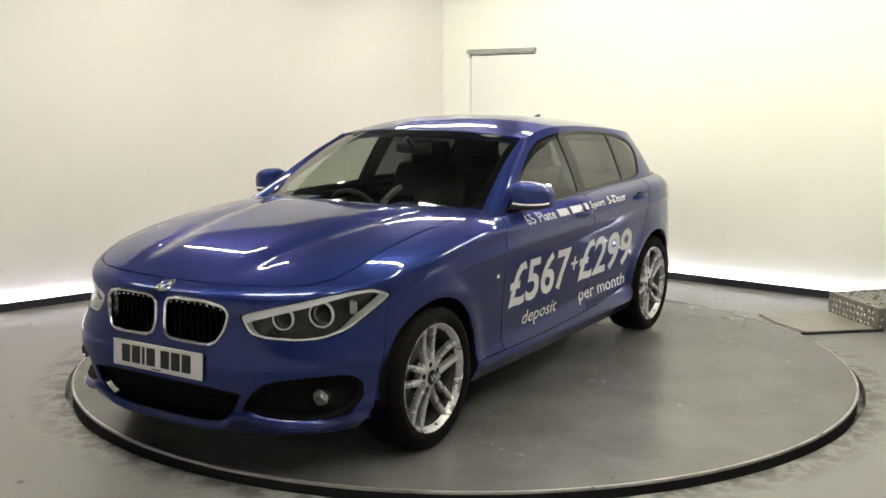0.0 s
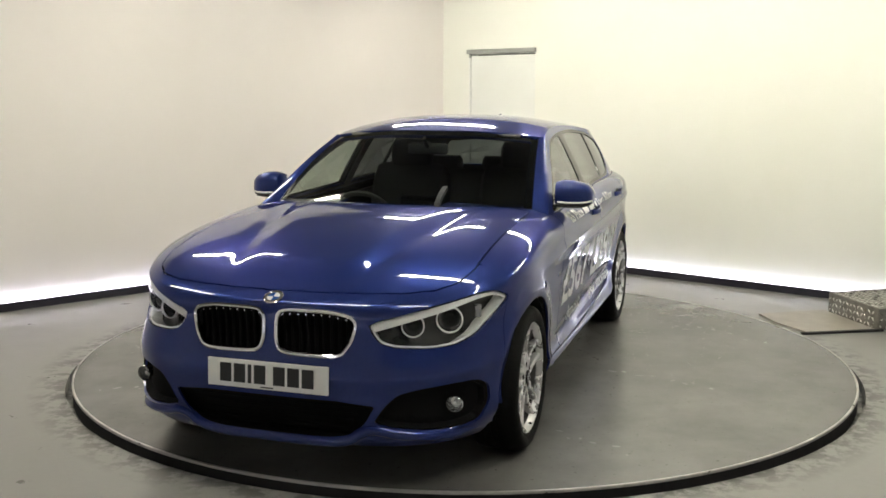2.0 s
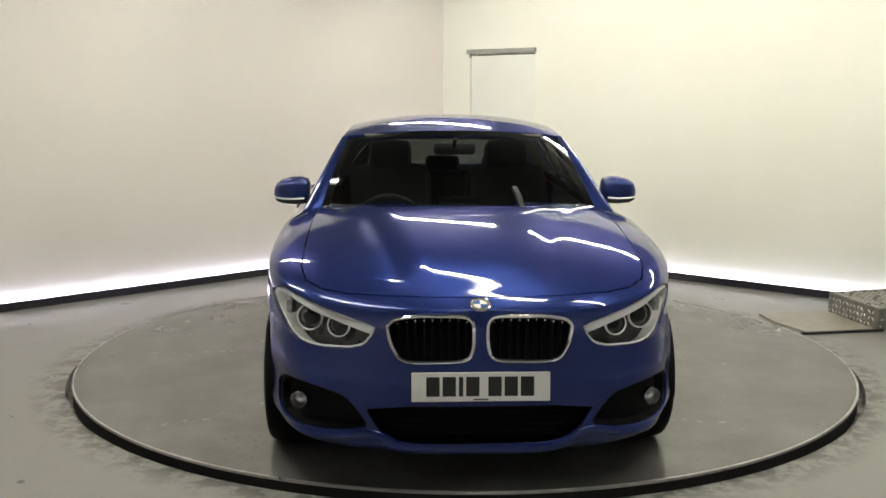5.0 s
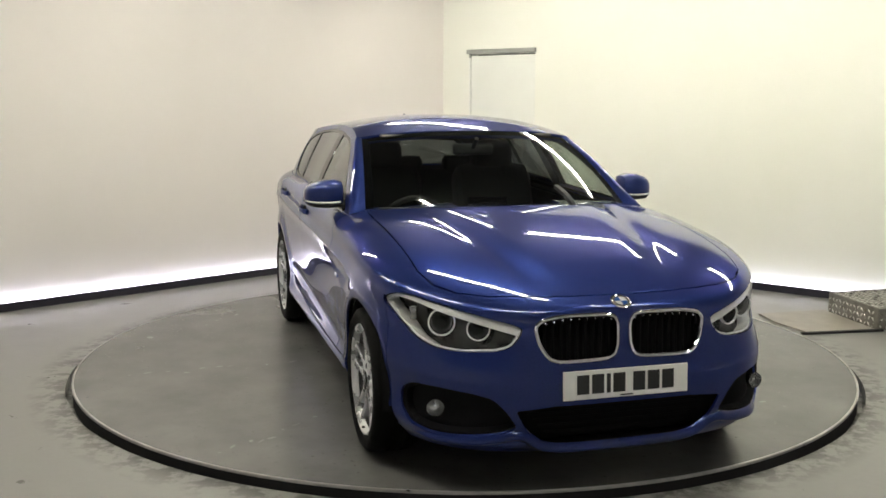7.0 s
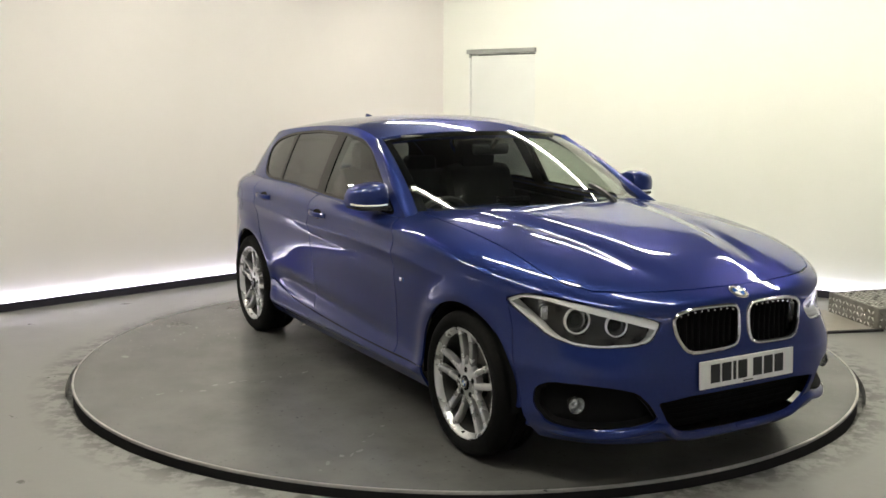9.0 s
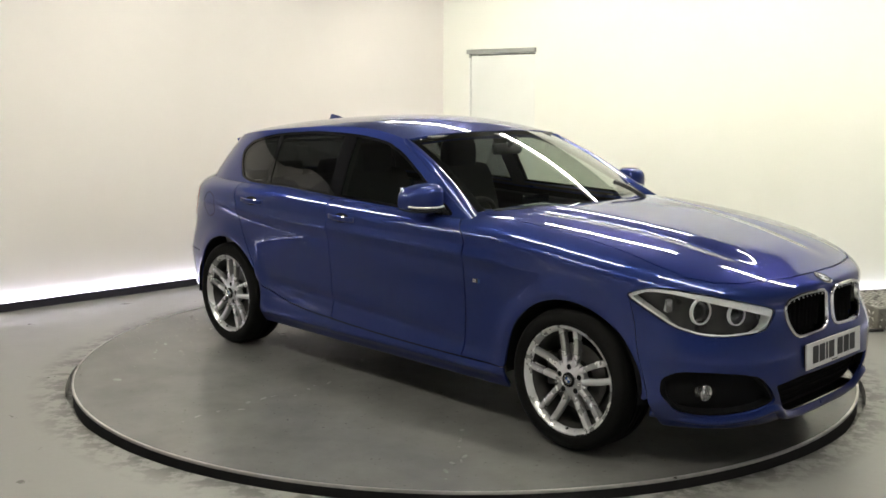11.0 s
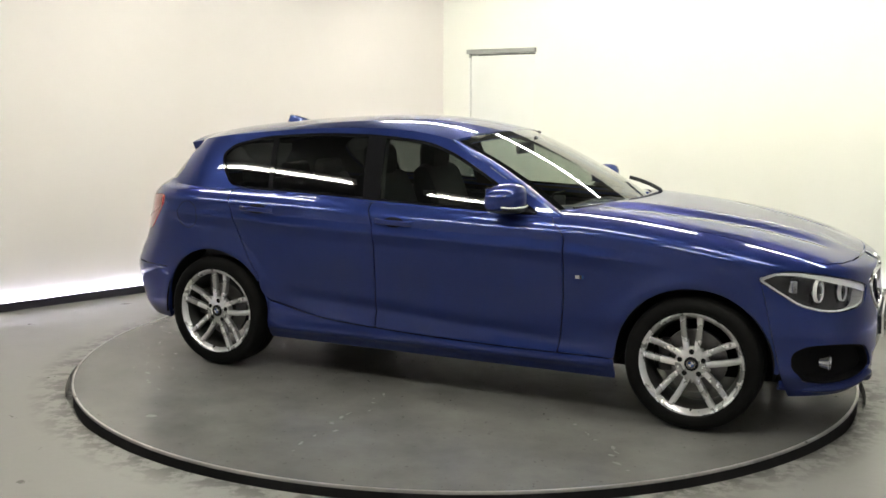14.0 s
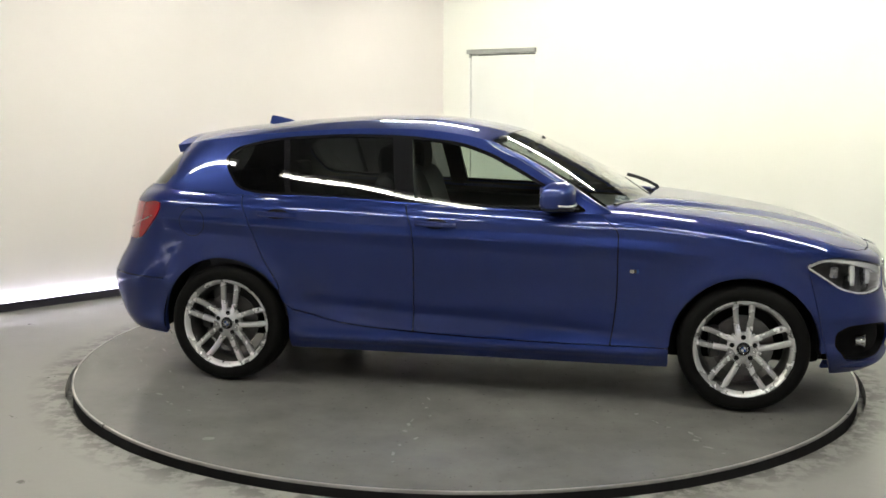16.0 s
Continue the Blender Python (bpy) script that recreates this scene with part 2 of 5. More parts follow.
def build_ceiling_lights():
    d, inw, ln = wall_frame(A0, A1)
    for across, along, length, turned in CEIL_LIGHTS:
        c, way = CORNER + DL * along + DR * across, (DR if turned else DL)
        root = new("ceiling_light")
        root.matrix_world = Matrix.Translation((c.x, c.y, CEIL_Z)) @ Matrix.Rotation(math.atan2(way.y, way.x), 4, "Z")
        tagged(root, "long slim white fluorescent batten on the ceiling", "ceiling light", "ceiling battens")
        part("housing", box_bm(length + 0.06, 0.12, 0.05, (0, 0, -0.025), 0.006, 1), M_WHITEMETAL, root, smooth=False)
        part("diffuser", box_bm(length, 0.042, 0.036, (0, 0, -0.068), 0.014, 2), M_CTUBE, root, "lit diffuser", smooth=False)


build_ceiling_lights()


# ---- turntable ----
def build_table():
    root = new("turntable")
    root.matrix_world = Matrix.Translation((CENTRE[0], CENTRE[1], 0))
    tagged(root, "round grey painted turntable plate with pale steel edge", "turntable")
    part("plate", lathe_bm([(0.0, 0.0), (1.2, 0.0), (TABLE_R - 0.012, 0.0), (TABLE_R - 0.012, -0.03), (0.0, -0.03)], 200, "z"), M_TABLE, root, smooth=False)
    part("edge_ring", lathe_bm([(TABLE_R - 0.012, 0.0015), (TABLE_R - 0.002, 0.0015), (TABLE_R, -0.002), (TABLE_R, -0.010), (TABLE_R - 0.012, -0.010)], 220, "z", True), M_EDGE, root, "pale worn steel edge", smooth=False)
    part("drum", lathe_bm([(TABLE_R - 0.004, -0.010), (TABLE_R - 0.004, -0.085), (TABLE_R - 0.05, -0.085), (TABLE_R - 0.05, -0.010)], 160, "z", True), M_BLACKGAP, root, "black side of the turntable", smooth=False)
    # broken tyre prints and scuffs on the paint
    rng = random.Random(7)
    bm = bmesh.new()

    def scuff(x, y, a, lx, ly):
        n = 9
        lo, hi = [], []
        for k in range(n):
            w = 2 * math.pi * k / n
            r = 0.75 + 0.35 * rng.random()
            px, py = lx * r * math.cos(w), ly * r * math.sin(w)
            q = (x + px * math.cos(a) - py * math.sin(a), y + px * math.sin(a) + py * math.cos(a))
            lo.append(bm.verts.new((*q, 0.0002)))
            hi.append(bm.verts.new((x + (q[0] - x) * 0.85, y + (q[1] - y) * 0.85, 0.0006)))
        bm.faces.new(hi)
        for k in range(n):
            bm.faces.new((lo[k], lo[(k + 1) % n], hi[(k + 1) % n], hi[k]))
    for (x0, y0), (x1, y1), count in (((0.08, -1.93), (0.03, -1.02), 11), ((1.44, -1.53), (1.10, -1.08), 9), ((0.22, 0.95), (0.37, 1.50), 8), ((1.33, 0.85), (1.52, 1.20), 6),
                                      ((-1.15, 1.25), (-0.75, 1.75), 6), ((-1.5, -1.2), (-1.1, -1.5), 5)):
        for k in range(count):
            t = k / (count - 1)
            scuff(x0 + (x1 - x0) * t + rng.uniform(-0.045, 0.045), y0 + (y1 - y0) * t + rng.uniform(-0.03, 0.03), math.atan2(y1 - y0, x1 - x0) + rng.uniform(-0.7, 0.7), rng.uniform(0.007, 0.028), rng.uniform(0.004, 0.012))
    scuff(-0.825, -1.84, 0.3, 0.030, 0.022)
    tagged(part("scuff_marks", bm, M_SCUFF, root, "faint broken tyre prints", smooth=False), kind="stuff")
    return root


TABLE = build_table()


def build_step():
    e1 = Vector((0.18, -0.984, 0)).normalized()
    e2 = Vector((0.984, 0.18, 0))
    base = Vector((2.855, 7.219, FLOOR_Z))
    m = Matrix((( e2.x, -e1.x, 0, base.x), (e2.y, -e1.y, 0, base.y), (0, 0, 1, base.z), (0, 0, 0, 1)))
    # local x away from the table, local y along the table side (negative), z up
    h0, h1, wd, ln = 0.15, 0.165, 0.61, 0.72
    root = new("ramp_step")
    root.matrix_world = m
    tagged(root, "low chequer-plate steel step beside the turntable", "metal step")
    bm = bmesh.new()
    ps = [(0, 0, 0), (ln, 0, 0), (ln, -wd, 0), (0, -wd, 0), (0, 0, h0), (ln, 0, h1), (ln, -wd, h1), (0, -wd, h0)]
    vs = [bm.verts.new(p) for p in ps]
    for f in ((3, 2, 1, 0), (4, 5, 6, 7), (0, 1, 5, 4), (1, 2, 6, 5), (2, 3, 7, 6), (3, 0, 4, 7)):
        bm.faces.new([vs[k] for k in f])
    bmesh.ops.bevel(bm, geom=bm.edges[:], offset=0.004, segments=1, affect="EDGES")
    part("step_body", bm, M_TREAD, root, smooth=False)
    # raised lozenges of the tread pattern
    bm = bmesh.new()

    def loz(o, u, v, n, a, flip):
        u2 = (u * math.cos(0.785) + v * math.sin(0.785) * (1 if flip else -1))
        v2 = n.cross(u2)
        pts = [o + u2 * a, o + v2 * a * 0.32, o - u2 * a, o - v2 * a * 0.32]
        b = [bm.verts.new(p) for p in pts]
        t = bm.verts.new(o + n * 0.006)
        for i in range(4):
            bm.faces.new((b[i], b[(i + 1) % 4], t))
    X, Y, Z = Vector((1, 0, 0)), Vector((0, 1, 0)), Vector((0, 0, 1))
    p = 0.044
    for i in range(int(ln / p)):
        for j in range(int(wd / p)):
            x = (i + 0.5) * p
            loz(Vector((x, -(j + 0.5) * p, h0 + (h1 - h0) * x / ln + 0.001)), X, Y, Z, 0.022, (i + j) % 2)
    for j in range(int(wd / p)):
        for k in range(int(h0 / p)):
            loz(Vector((-0.001, -(j + 0.5) * p, (k + 0.5) * p)), Y, Z, -X, 0.022, (j + k) % 2)
    for i in range(int(ln / p)):
        for k in range(int(h0 / p)):
            loz(Vector(((i + 0.5) * p, -wd - 0.001, (k + 0.5) * p)), X, Z, -Y, 0.022, (i + k) % 2)
    tagged(part("tread_pattern", bm, M_TREADTOP, root, "raised tread lozenges", smooth=False), kind="stuff")
    # flat plate that bridges to the table
    br = new("bridge_plate")
    br.matrix_world = m
    tagged(br, "worn flat steel plate between turntable and step", "steel plate")
    bm = bmesh.new()
    pts = [(-0.02, 0.02), (-0.56, -0.02), (-0.585, -0.30), (-0.52, -0.64), (-0.02, -0.62)]
    vs = [bm.verts.new((x, y, z)) for z in (0.001, 0.012) for x, y in pts]
    k = len(pts)
    bm.faces.new(vs[:k])
    bm.faces.new(vs[k:])
    for i in range(k):
        bm.faces.new((vs[i], vs[(i + 1) % k], vs[k + (i + 1) % k], vs[k + i]))
    part("plate", bm, M_RAMPPL, br, smooth=False)
    part("plate_lip", box_bm(0.60, 0.03, 0.016, (-0.28, -0.64, 0.009), 0.003, 1), M_BLACKGAP, br, "dark folded lip", smooth=False)


build_step()

# ---- car: surface laws (x forward, y to its left, z up; origin under the middle of the wheelbase) ----
AXLE = 1.345
WHEEL_R = 0.316
ARCH_F, ARCH_R = 0.356, 0.362


def curve(xs, ys):
    """A smooth line through points, flat beyond its ends."""
    xs, ys = np.array(xs, float), np.array(ys, float)
    d = np.diff(ys) / np.diff(xs)
    m = np.concatenate([[d[0]], (d[1:] + d[:-1]) / 2, [d[-1]]])
    for i in range(1, len(xs) - 1):
        if d[i - 1] * d[i] <= 0:
            m[i] = 0

    def f(x):
        x = np.clip(np.asarray(x, float), xs[0], xs[-1])
        i = np.clip(np.searchsorted(xs, x, side="right") - 1, 0, len(xs) - 2)
        h = xs[i + 1] - xs[i]
        t = (x - xs[i]) / h
        return ((2 * t**3 - 3 * t**2 + 1) * ys[i] + (t**3 - 2 * t**2 + t) * h * m[i]
                + (-2 * t**3 + 3 * t**2) * ys[i + 1] + (t**3 - t**2) * h * m[i + 1])
    return f


def sstep(a, b, x):
    t = np.clip((x - a) / (b - a), 0, 1)
    return t * t * (3 - 2 * t)


f_base = curve([0.15, 0.19, 0.24, 0.29, 0.34, 0.40, 0.50, 0.62, 0.72, 0.80, 0.90, 1.05],
               [0.775, 0.820, 0.853, 0.866, 0.856, 0.853, 0.862, 0.873, 0.880, 0.882, 0.880, 0.878])
f_top = curve([-2.2, -1.3, -0.7, -0.3, 0.3, 0.6, 0.8, 1.0, 1.3, 1.6, 1.85, 2.0, 2.08],
              [1.08, 1.07, 1.055, 1.035, 1.015, 1.005, 1.0, 0.985, 0.950, 0.899, 0.834, 0.778, 0.742])
f_sh = curve([-2.2, -1.3, -0.7, 0.0, 0.5, 0.8, 1.15, 1.42, 1.69, 1.9, 2.08],
             [0.92, 0.90, 0.89, 0.87, 0.86, 0.86, 0.83, 0.79, 0.74, 0.70, 0.68])
f_crease = curve([-1.9, -1.26, -0.8, -0.3, 0.1, 0.75, 1.2, 1.5], [0.885, 0.862, 0.840, 0.826, 0.818, 0.797, 0.765, 0.735])
f_nose = curve([0.15, 0.20, 0.26, 0.35, 0.46, 0.56, 0.66, 0.74, 1.1], [2.02, 2.075, 2.10, 2.118, 2.116, 2.10, 2.088, 2.086, 2.086])
f_tail = curve([0.15, 0.26, 0.40, 0.50, 0.60, 0.70, 0.85, 0.95, 1.02, 1.10, 1.20, 1.28, 1.36],
               [-2.05, -2.16, -2.235, -2.248, -2.205, -2.14, -2.09, -2.06, -2.015, -1.945, -1.85, -1.76, -1.66])
f_belt = curve([-1.9, -1.28, -0.73, -0.36, 0.35, 0.75], [1.03, 1.01, 1.0, 0.98, 0.955, 0.95])
f_roof = curve([-1.80, -1.56, -1.21, -0.87, -0.55, -0.30, -0.10, 0.05, 0.16], [1.312, 1.350, 1.388, 1.413, 1.424, 1.418, 1.395, 1.366, 1.340])
RAIL_DROP = 0.062


def f_rail(x):
    return f_roof(x) - RAIL_DROP


def lower_half(x, z):
    x, z = np.broadcast_arrays(np.asarray(x, float), np.asarray(z, float))
    z1, zt = f_sh(x), f_top(x)
    zz = np.minimum(z, z1)
    y = f_base(zz)
    for cx in (AXLE, -AXLE):
        r = np.hypot(x - cx, zz - WHEEL_R)
        y = y + 0.014 * np.exp(-((r - 0.37) / 0.06) ** 2) * sstep(0.2, 0.34, zz)
    zs = f_crease(x)
    ridge = np.where(zz < zs, np.clip(1 - (zs - zz) / 0.07, 0, 1) ** 1.6, np.clip(1 - (zz - zs) / 0.05, 0, 1))
    y = y + 0.015 * ridge * sstep(1.35, 0.8, x) * sstep(-1.9, -1.5, x)
    # hollow door flank and the proud edge of the side skirt
    y = y - 0.008 * np.exp(-((zz - 0.58) / 0.11) ** 2) * sstep(1.0, 0.4, x) * sstep(-1.05, -0.35, x)
    skirt = np.where(zz < 0.268, np.clip(1 - (0.268 - zz) / 0.03, 0, 1), np.clip(1 - (zz - 0.268) / 0.05, 0, 1) ** 1.5)
    y = y + 0.015 * skirt * sstep(0.99, 0.90, x) * sstep(-0.99, -0.90, x)
    # rising flute along the foot of the doors
    zf = 0.40 - 0.06 * x
    y = y - 0.010 * np.exp(-((zz - zf) / 0.035) ** 2) * sstep(0.95, 0.5, x) * sstep(-1.0, -0.6, x)
    u = np.clip((z - z1) / (zt - z1), 0, 1)
    return y * (1 - u**3) ** (1 / 3)


def taper(x, z):
    x, z = np.broadcast_arrays(np.asarray(x, float), np.asarray(z, float))
    a = np.clip((x - 1.15) / (f_nose(z) - 1.15), 0, 1)
    b = np.clip((-1.15 - x) / (-1.15 - f_tail(z)), 0, 1)
    n = 2.8 + 0.6 * sstep(0.64, 0.46, z)
    return (1 - a**n) ** (1 / n) * (1 - b**3.3) ** (1 / 3.3)


def green_half(x, z):
    """Half width of the glasshouse."""
    zb = f_belt(x)
    yb = lower_half(x, zb) - 0.006
    u = np.maximum(z - zb, 0)
    return yb - 0.42 * u - 0.30 * u * u


def y_half(x, z):
    x, z = np.broadcast_arrays(np.asarray(x, float), np.asarray(z, float))
    up = (z > f_belt(x)) & (x < 0.6)
    return np.where(up, green_half(x, z), lower_half(x, z)) * taper(x, z)


def bisect(f, lo, hi, n=30):
    """Root of a falling f between arrays lo and hi."""
    lo, hi = np.array(lo, float), np.array(hi, float)
    for _ in range(n):
        mid = (lo + hi) / 2
        pos = f(mid) > 0
        lo, hi = np.where(pos, mid, lo), np.where(pos, hi, mid)
    return (lo + hi) / 2


def front_x(y, z):
    y, z = np.broadcast_arrays(np.abs(np.asarray(y, float)), np.asarray(z, float))
    return bisect(lambda x: y_half(x, z) - y, np.full(y.shape, 1.1), np.full(y.shape, 2.13))


HOOD = [(2.014, 0.0), (2.008, 0.20), (1.985, 0.36), (1.945, 0.50), (1.885, 0.605), (1.80, 0.675), (1.68, 0.705), (1.5, 0.708), (1.2, 0.712), (0.9, 0.715), (0.70, 0.705),
        (0.725, 0.60), (0.80, 0.45), (0.875, 0.25), (0.90, 0.0)]


def hood_z(x, y):
    x, y = np.broadcast_arrays(np.asarray(x, float), np.abs(np.asarray(y, float)))
    z = bisect(lambda zz: y_half(x, zz) - y, f_sh(x) - 0.15, f_top(x))
    ya = 0.45 - 0.21 * (x - 0.75) / 1.1
    fade = sstep(1.98, 1.75, x) * sstep(0.72, 0.95, x)
    z = z + 0.012 * sstep(0.065, -0.065, y - ya) * fade
    z = z - 0.005 * np.exp(-((y - ya - 0.075) / 0.045) ** 2) * fade
    return z


# ---- panels cut out of dense grids ----
def rounded(poly, n=2):
    p = np.array(poly, float)
    for _ in range(n):
        q = np.roll(p, -1, axis=0)
        p = np.stack([0.82 * p + 0.18 * q, 0.18 * p + 0.82 * q], 1).reshape(-1, 2)
    return p


def inside(px, py, poly):
    """Distance to a polygon's outline, positive inside."""
    poly = np.asarray(poly, float)
    px, py = np.asarray(px, float), np.asarray(py, float)
    best = np.full(px.shape, 1e9)
    odd = np.zeros(px.shape, bool)
    for (ax, ay), (bx, by) in zip(poly, np.roll(poly, -1, axis=0)):
        ex, ey = bx - ax, by - ay
        t = np.clip(((px - ax) * ex + (py - ay) * ey) / (ex * ex + ey * ey + 1e-12), 0, 1)
        best = np.minimum(best, np.hypot(px - ax - t * ex, py - ay - t * ey))
        cross = ((ay > py) != (by > py)) & (px < ex * (py - ay) / (ey if abs(ey) > 1e-12 else 1e-12) + ax)
        odd ^= cross
    return np.where(odd, best, -best)


def grid_normals(P):
    du = np.gradient(P, axis=0)
    dv = np.gradient(P, axis=1)
    n = np.cross(du, dv)
    n /= np.linalg.norm(n, axis=2, keepdims=True) + 1e-12
    c = np.array([0.0, 0.0, 0.55])
    s = np.sign((n * (P - c)).sum())
    return n * (s if s else 1)


def sunk(P, d):
    return P - grid_normals(P) * d


def cut(P, keep):
    """The part of a grid where keep > 0: points and faces."""
    nu, nv = keep.shape
    pts, idx, cross = [], {}, {}

    def vert(i, j):
        if (i, j) not in idx:
            idx[(i, j)] = len(pts)
            pts.append(P[i, j])
        return idx[(i, j)]

    def mid(a, b):
        k = (a, b) if a < b else (b, a)
        if k not in cross:
            fa, fb = keep[k[0]], keep[k[1]]
            t = fa / (fa - fb)
            cross[k] = len(pts)
            pts.append(P[k[0]] * (1 - t) + P[k[1]] * t)
        return cross[k]
    faces = []
    pos = keep > 0
    cells = pos[:-1, :-1].astype(int) + pos[1:, :-1] + pos[1:, 1:] + pos[:-1, 1:]
    for i, j in zip(*np.nonzero(cells)):
        q = [(i, j), (i + 1, j), (i + 1, j + 1), (i, j + 1)]
        if cells[i, j] == 4:
            faces.append([vert(*c) for c in q])
            continue
        f = []
        for a, b in zip(q, q[1:] + q[:1]):
            if pos[a]:
                f.append(vert(*a))
            if pos[a] != pos[b]:
                f.append(mid(a, b))
        if len(f) > 2:
            faces.append(f)
    return np.array(pts), faces


def panel(name, P, keep, material, parent, label="", depth=0.012, flip=False, sharp=50):
    """One sheet of bodywork with folded edges."""
    pts, faces = cut(P, keep)
    if flip:
        pts = pts * np.array([1, -1, 1])
    bm = bmesh.new()
    vs = [bm.verts.new(p) for p in pts]
    for f in faces:
        try:
            bm.faces.new([vs[k] for k in f])
        except ValueError:
            pass
    bmesh.ops.remove_doubles(bm, verts=bm.verts, dist=2e-4)
    bmesh.ops.dissolve_degenerate(bm, edges=bm.edges, dist=1e-5)
    bmesh.ops.recalc_face_normals(bm, faces=bm.faces[:])
    bm.normal_update()
    s = sum(f.normal.dot(f.calc_center_median() - Vector((0, 0, 0.55))) * f.calc_area() for f in bm.faces)
    if s < 0:
        bmesh.ops.reverse_faces(bm, faces=bm.faces[:])
        bm.normal_update()
    if depth:
        rim = [e for e in bm.edges if len(e.link_faces) == 1]
        low = {}
        for e in rim:
            for v in e.verts:
                if v not in low:
                    low[v] = bm.verts.new(v.co - v.normal * depth)
        for e in rim:
            lp = e.link_loops[0]
            a, b = lp.vert, lp.link_loop_next.vert
            bm.faces.new((b, a, low[a], low[b]))
    me = bpy.data.meshes.new(name)
    bm.to_mesh(me)
    bm.free()
    return link(name, me, material, parent, label, True, sharp)


def both(name, P, keep, material, parent, label="", **kw):
    return [panel(name, P, keep, material, parent, label, flip=f, **kw) for f in (False, True)]


def sweep_bm(points, profile, closed=False, up=None):
    """A bar of constant section along points; profile in (side, up)."""
    pts = [Vector(p) for p in points]
    n = len(pts)
    bm = bmesh.new()
    rings = []
    for i, p in enumerate(pts):
        a = pts[(i - 1) % n] if closed or i else pts[0]
        b = pts[(i + 1) % n] if closed or i < n - 1 else pts[-1]
        t = (b - a).normalized()
        w = Vector(up[i] if isinstance(up, list) else (up or (0, 0, 1)))
        s = t.cross(w).normalized()
        w = s.cross(t).normalized()
        rings.append([bm.verts.new(p + s * u + w * v) for u, v in profile])
    k = len(profile)
    for i in range(n if closed else n - 1):
        a, b = rings[i], rings[(i + 1) % n]
        for j in range(k):
            bm.faces.new((a[j], a[(j + 1) % k], b[(j + 1) % k], b[j]))
    if not closed:
        bm.faces.new(rings[0])
        bm.faces.new(rings[-1])
    return bm


def ring_profile(rx, ry, n=8):
    return [(rx * math.cos(2 * math.pi * k / n), ry * math.sin(2 * math.pi * k / n)) for k in range(n)]


# ---- car materials ----
PAINT_A, PAINT_B = (0.0108, 0.0188, 0.088), (0.0235, 0.0400, 0.168)
def paint_material():
    m = mat("blue_metallic_paint", (0.012, 0.040, 0.235), 0.32, 0.52, coat=1.0, spec=0.04)
    nt = m.node_tree
    b = nt.nodes["Principled BSDF"]
    b.inputs["Coat IOR"].default_value = 1.42
    b.inputs["Specular Tint"].default_value = (0.22, 0.28, 0.62, 1)
    tc = nt.nodes.new("ShaderNodeTexCoord")
    fl = nt.nodes.new("ShaderNodeTexVoronoi")
    fl.inputs["Scale"].default_value = 900
    nt.links.new(tc.outputs["Object"], fl.inputs["Vector"])
    ns = nt.nodes.new("ShaderNodeTexNoise")
    ns.inputs["Scale"].default_value = 3.0
    nt.links.new(tc.outputs["Object"], ns.inputs["Vector"])
    r = nt.nodes.new("ShaderNodeValToRGB")
    r.color_ramp.elements[0].color = (*PAINT_A, 1)
    r.color_ramp.elements[1].color = (*PAINT_B, 1)
    nt.links.new(fl.outputs["Color"], r.inputs[0])
    nt.links.new(r.outputs[0], b.inputs["Base Color"])
    mr = nt.nodes.new("ShaderNodeMapRange")
    mr.inputs[3].default_value, mr.inputs[4].default_value = 0.29, 0.36
    nt.links.new(ns.outputs["Fac"], mr.inputs[0])
    nt.links.new(mr.outputs[0], b.inputs["Roughness"])
    return m


M_PAINT = paint_material()


def glass_material(name, tint, gloss=1.0, least=0.05):
    """A tinted pane: see-through with a mirror film by angle."""
    m = bpy.data.materials.new(name)
    m.use_nodes = True
    nt = m.node_tree
    nt.nodes.remove(nt.nodes["Principled BSDF"])
    out = nt.nodes["Material Output"]
    tr = nt.nodes.new("ShaderNodeBsdfTransparent")
    tr.inputs[0].default_value = (*tint, 1)
    gl = nt.nodes.new("ShaderNodeBsdfGlossy")
    gl.inputs["Roughness"].default_value = 0.015
    gl.inputs[0].default_value = (gloss, gloss, gloss, 1)
    lw = nt.nodes.new("ShaderNodeLayerWeight")
    lw.inputs[0].default_value = 0.5
    pw = nt.nodes.new("ShaderNodeMath")
    pw.operation = "POWER"
    pw.inputs[1].default_value = 4.6
    nt.links.new(lw.outputs["Facing"], pw.inputs[0])
    fr = nt.nodes.new("ShaderNodeMapRange")
    fr.inputs[3].default_value, fr.inputs[4].default_value = least, 1.0
    nt.links.new(pw.outputs[0], fr.inputs[0])
    mx = nt.nodes.new("ShaderNodeMixShader")
    nt.links.new(fr.outputs[0], mx.inputs[0])
    nt.links.new(tr.outputs[0], mx.inputs[1])
    nt.links.new(gl.outputs[0], mx.inputs[2])
    nt.links.new(mx.outputs[0], out.inputs[0])
    return m


M_GLASS = glass_material("window_glass", (0.62, 0.68, 0.62))
M_SCREEN = glass_material("windscreen_glass", (0.62, 0.66, 0.62))
M_PRIVACY = glass_material("privacy_glass", (0.13, 0.14, 0.14))
M_LENS = glass_material("lamp_lens", (0.94, 0.95, 0.95), least=0.03)
M_BLACK = vary(mat("black_plastic", rough=0.5, spec=0.3), (0.008, 0.010, 0.011), (0.016, 0.016, 0.017), 30, 3, 0.42, 0.6)
M_GLOSSBLK = mat("gloss_black", (0.006, 0.006, 0.007), 0.03, spec=0.25)
# near-black for real dark parts and for painted shade in gaps and recesses
M_BLACKSHADE = mat("dark_cavity", (0.004, 0.004, 0.0045), 0.85, spec=0.15)
M_CHROME = vary(mat("chrome", rough=0.08, metal=1.0), (0.72, 0.72, 0.73), (0.80, 0.80, 0.80), 8, 3, 0.05, 0.12)
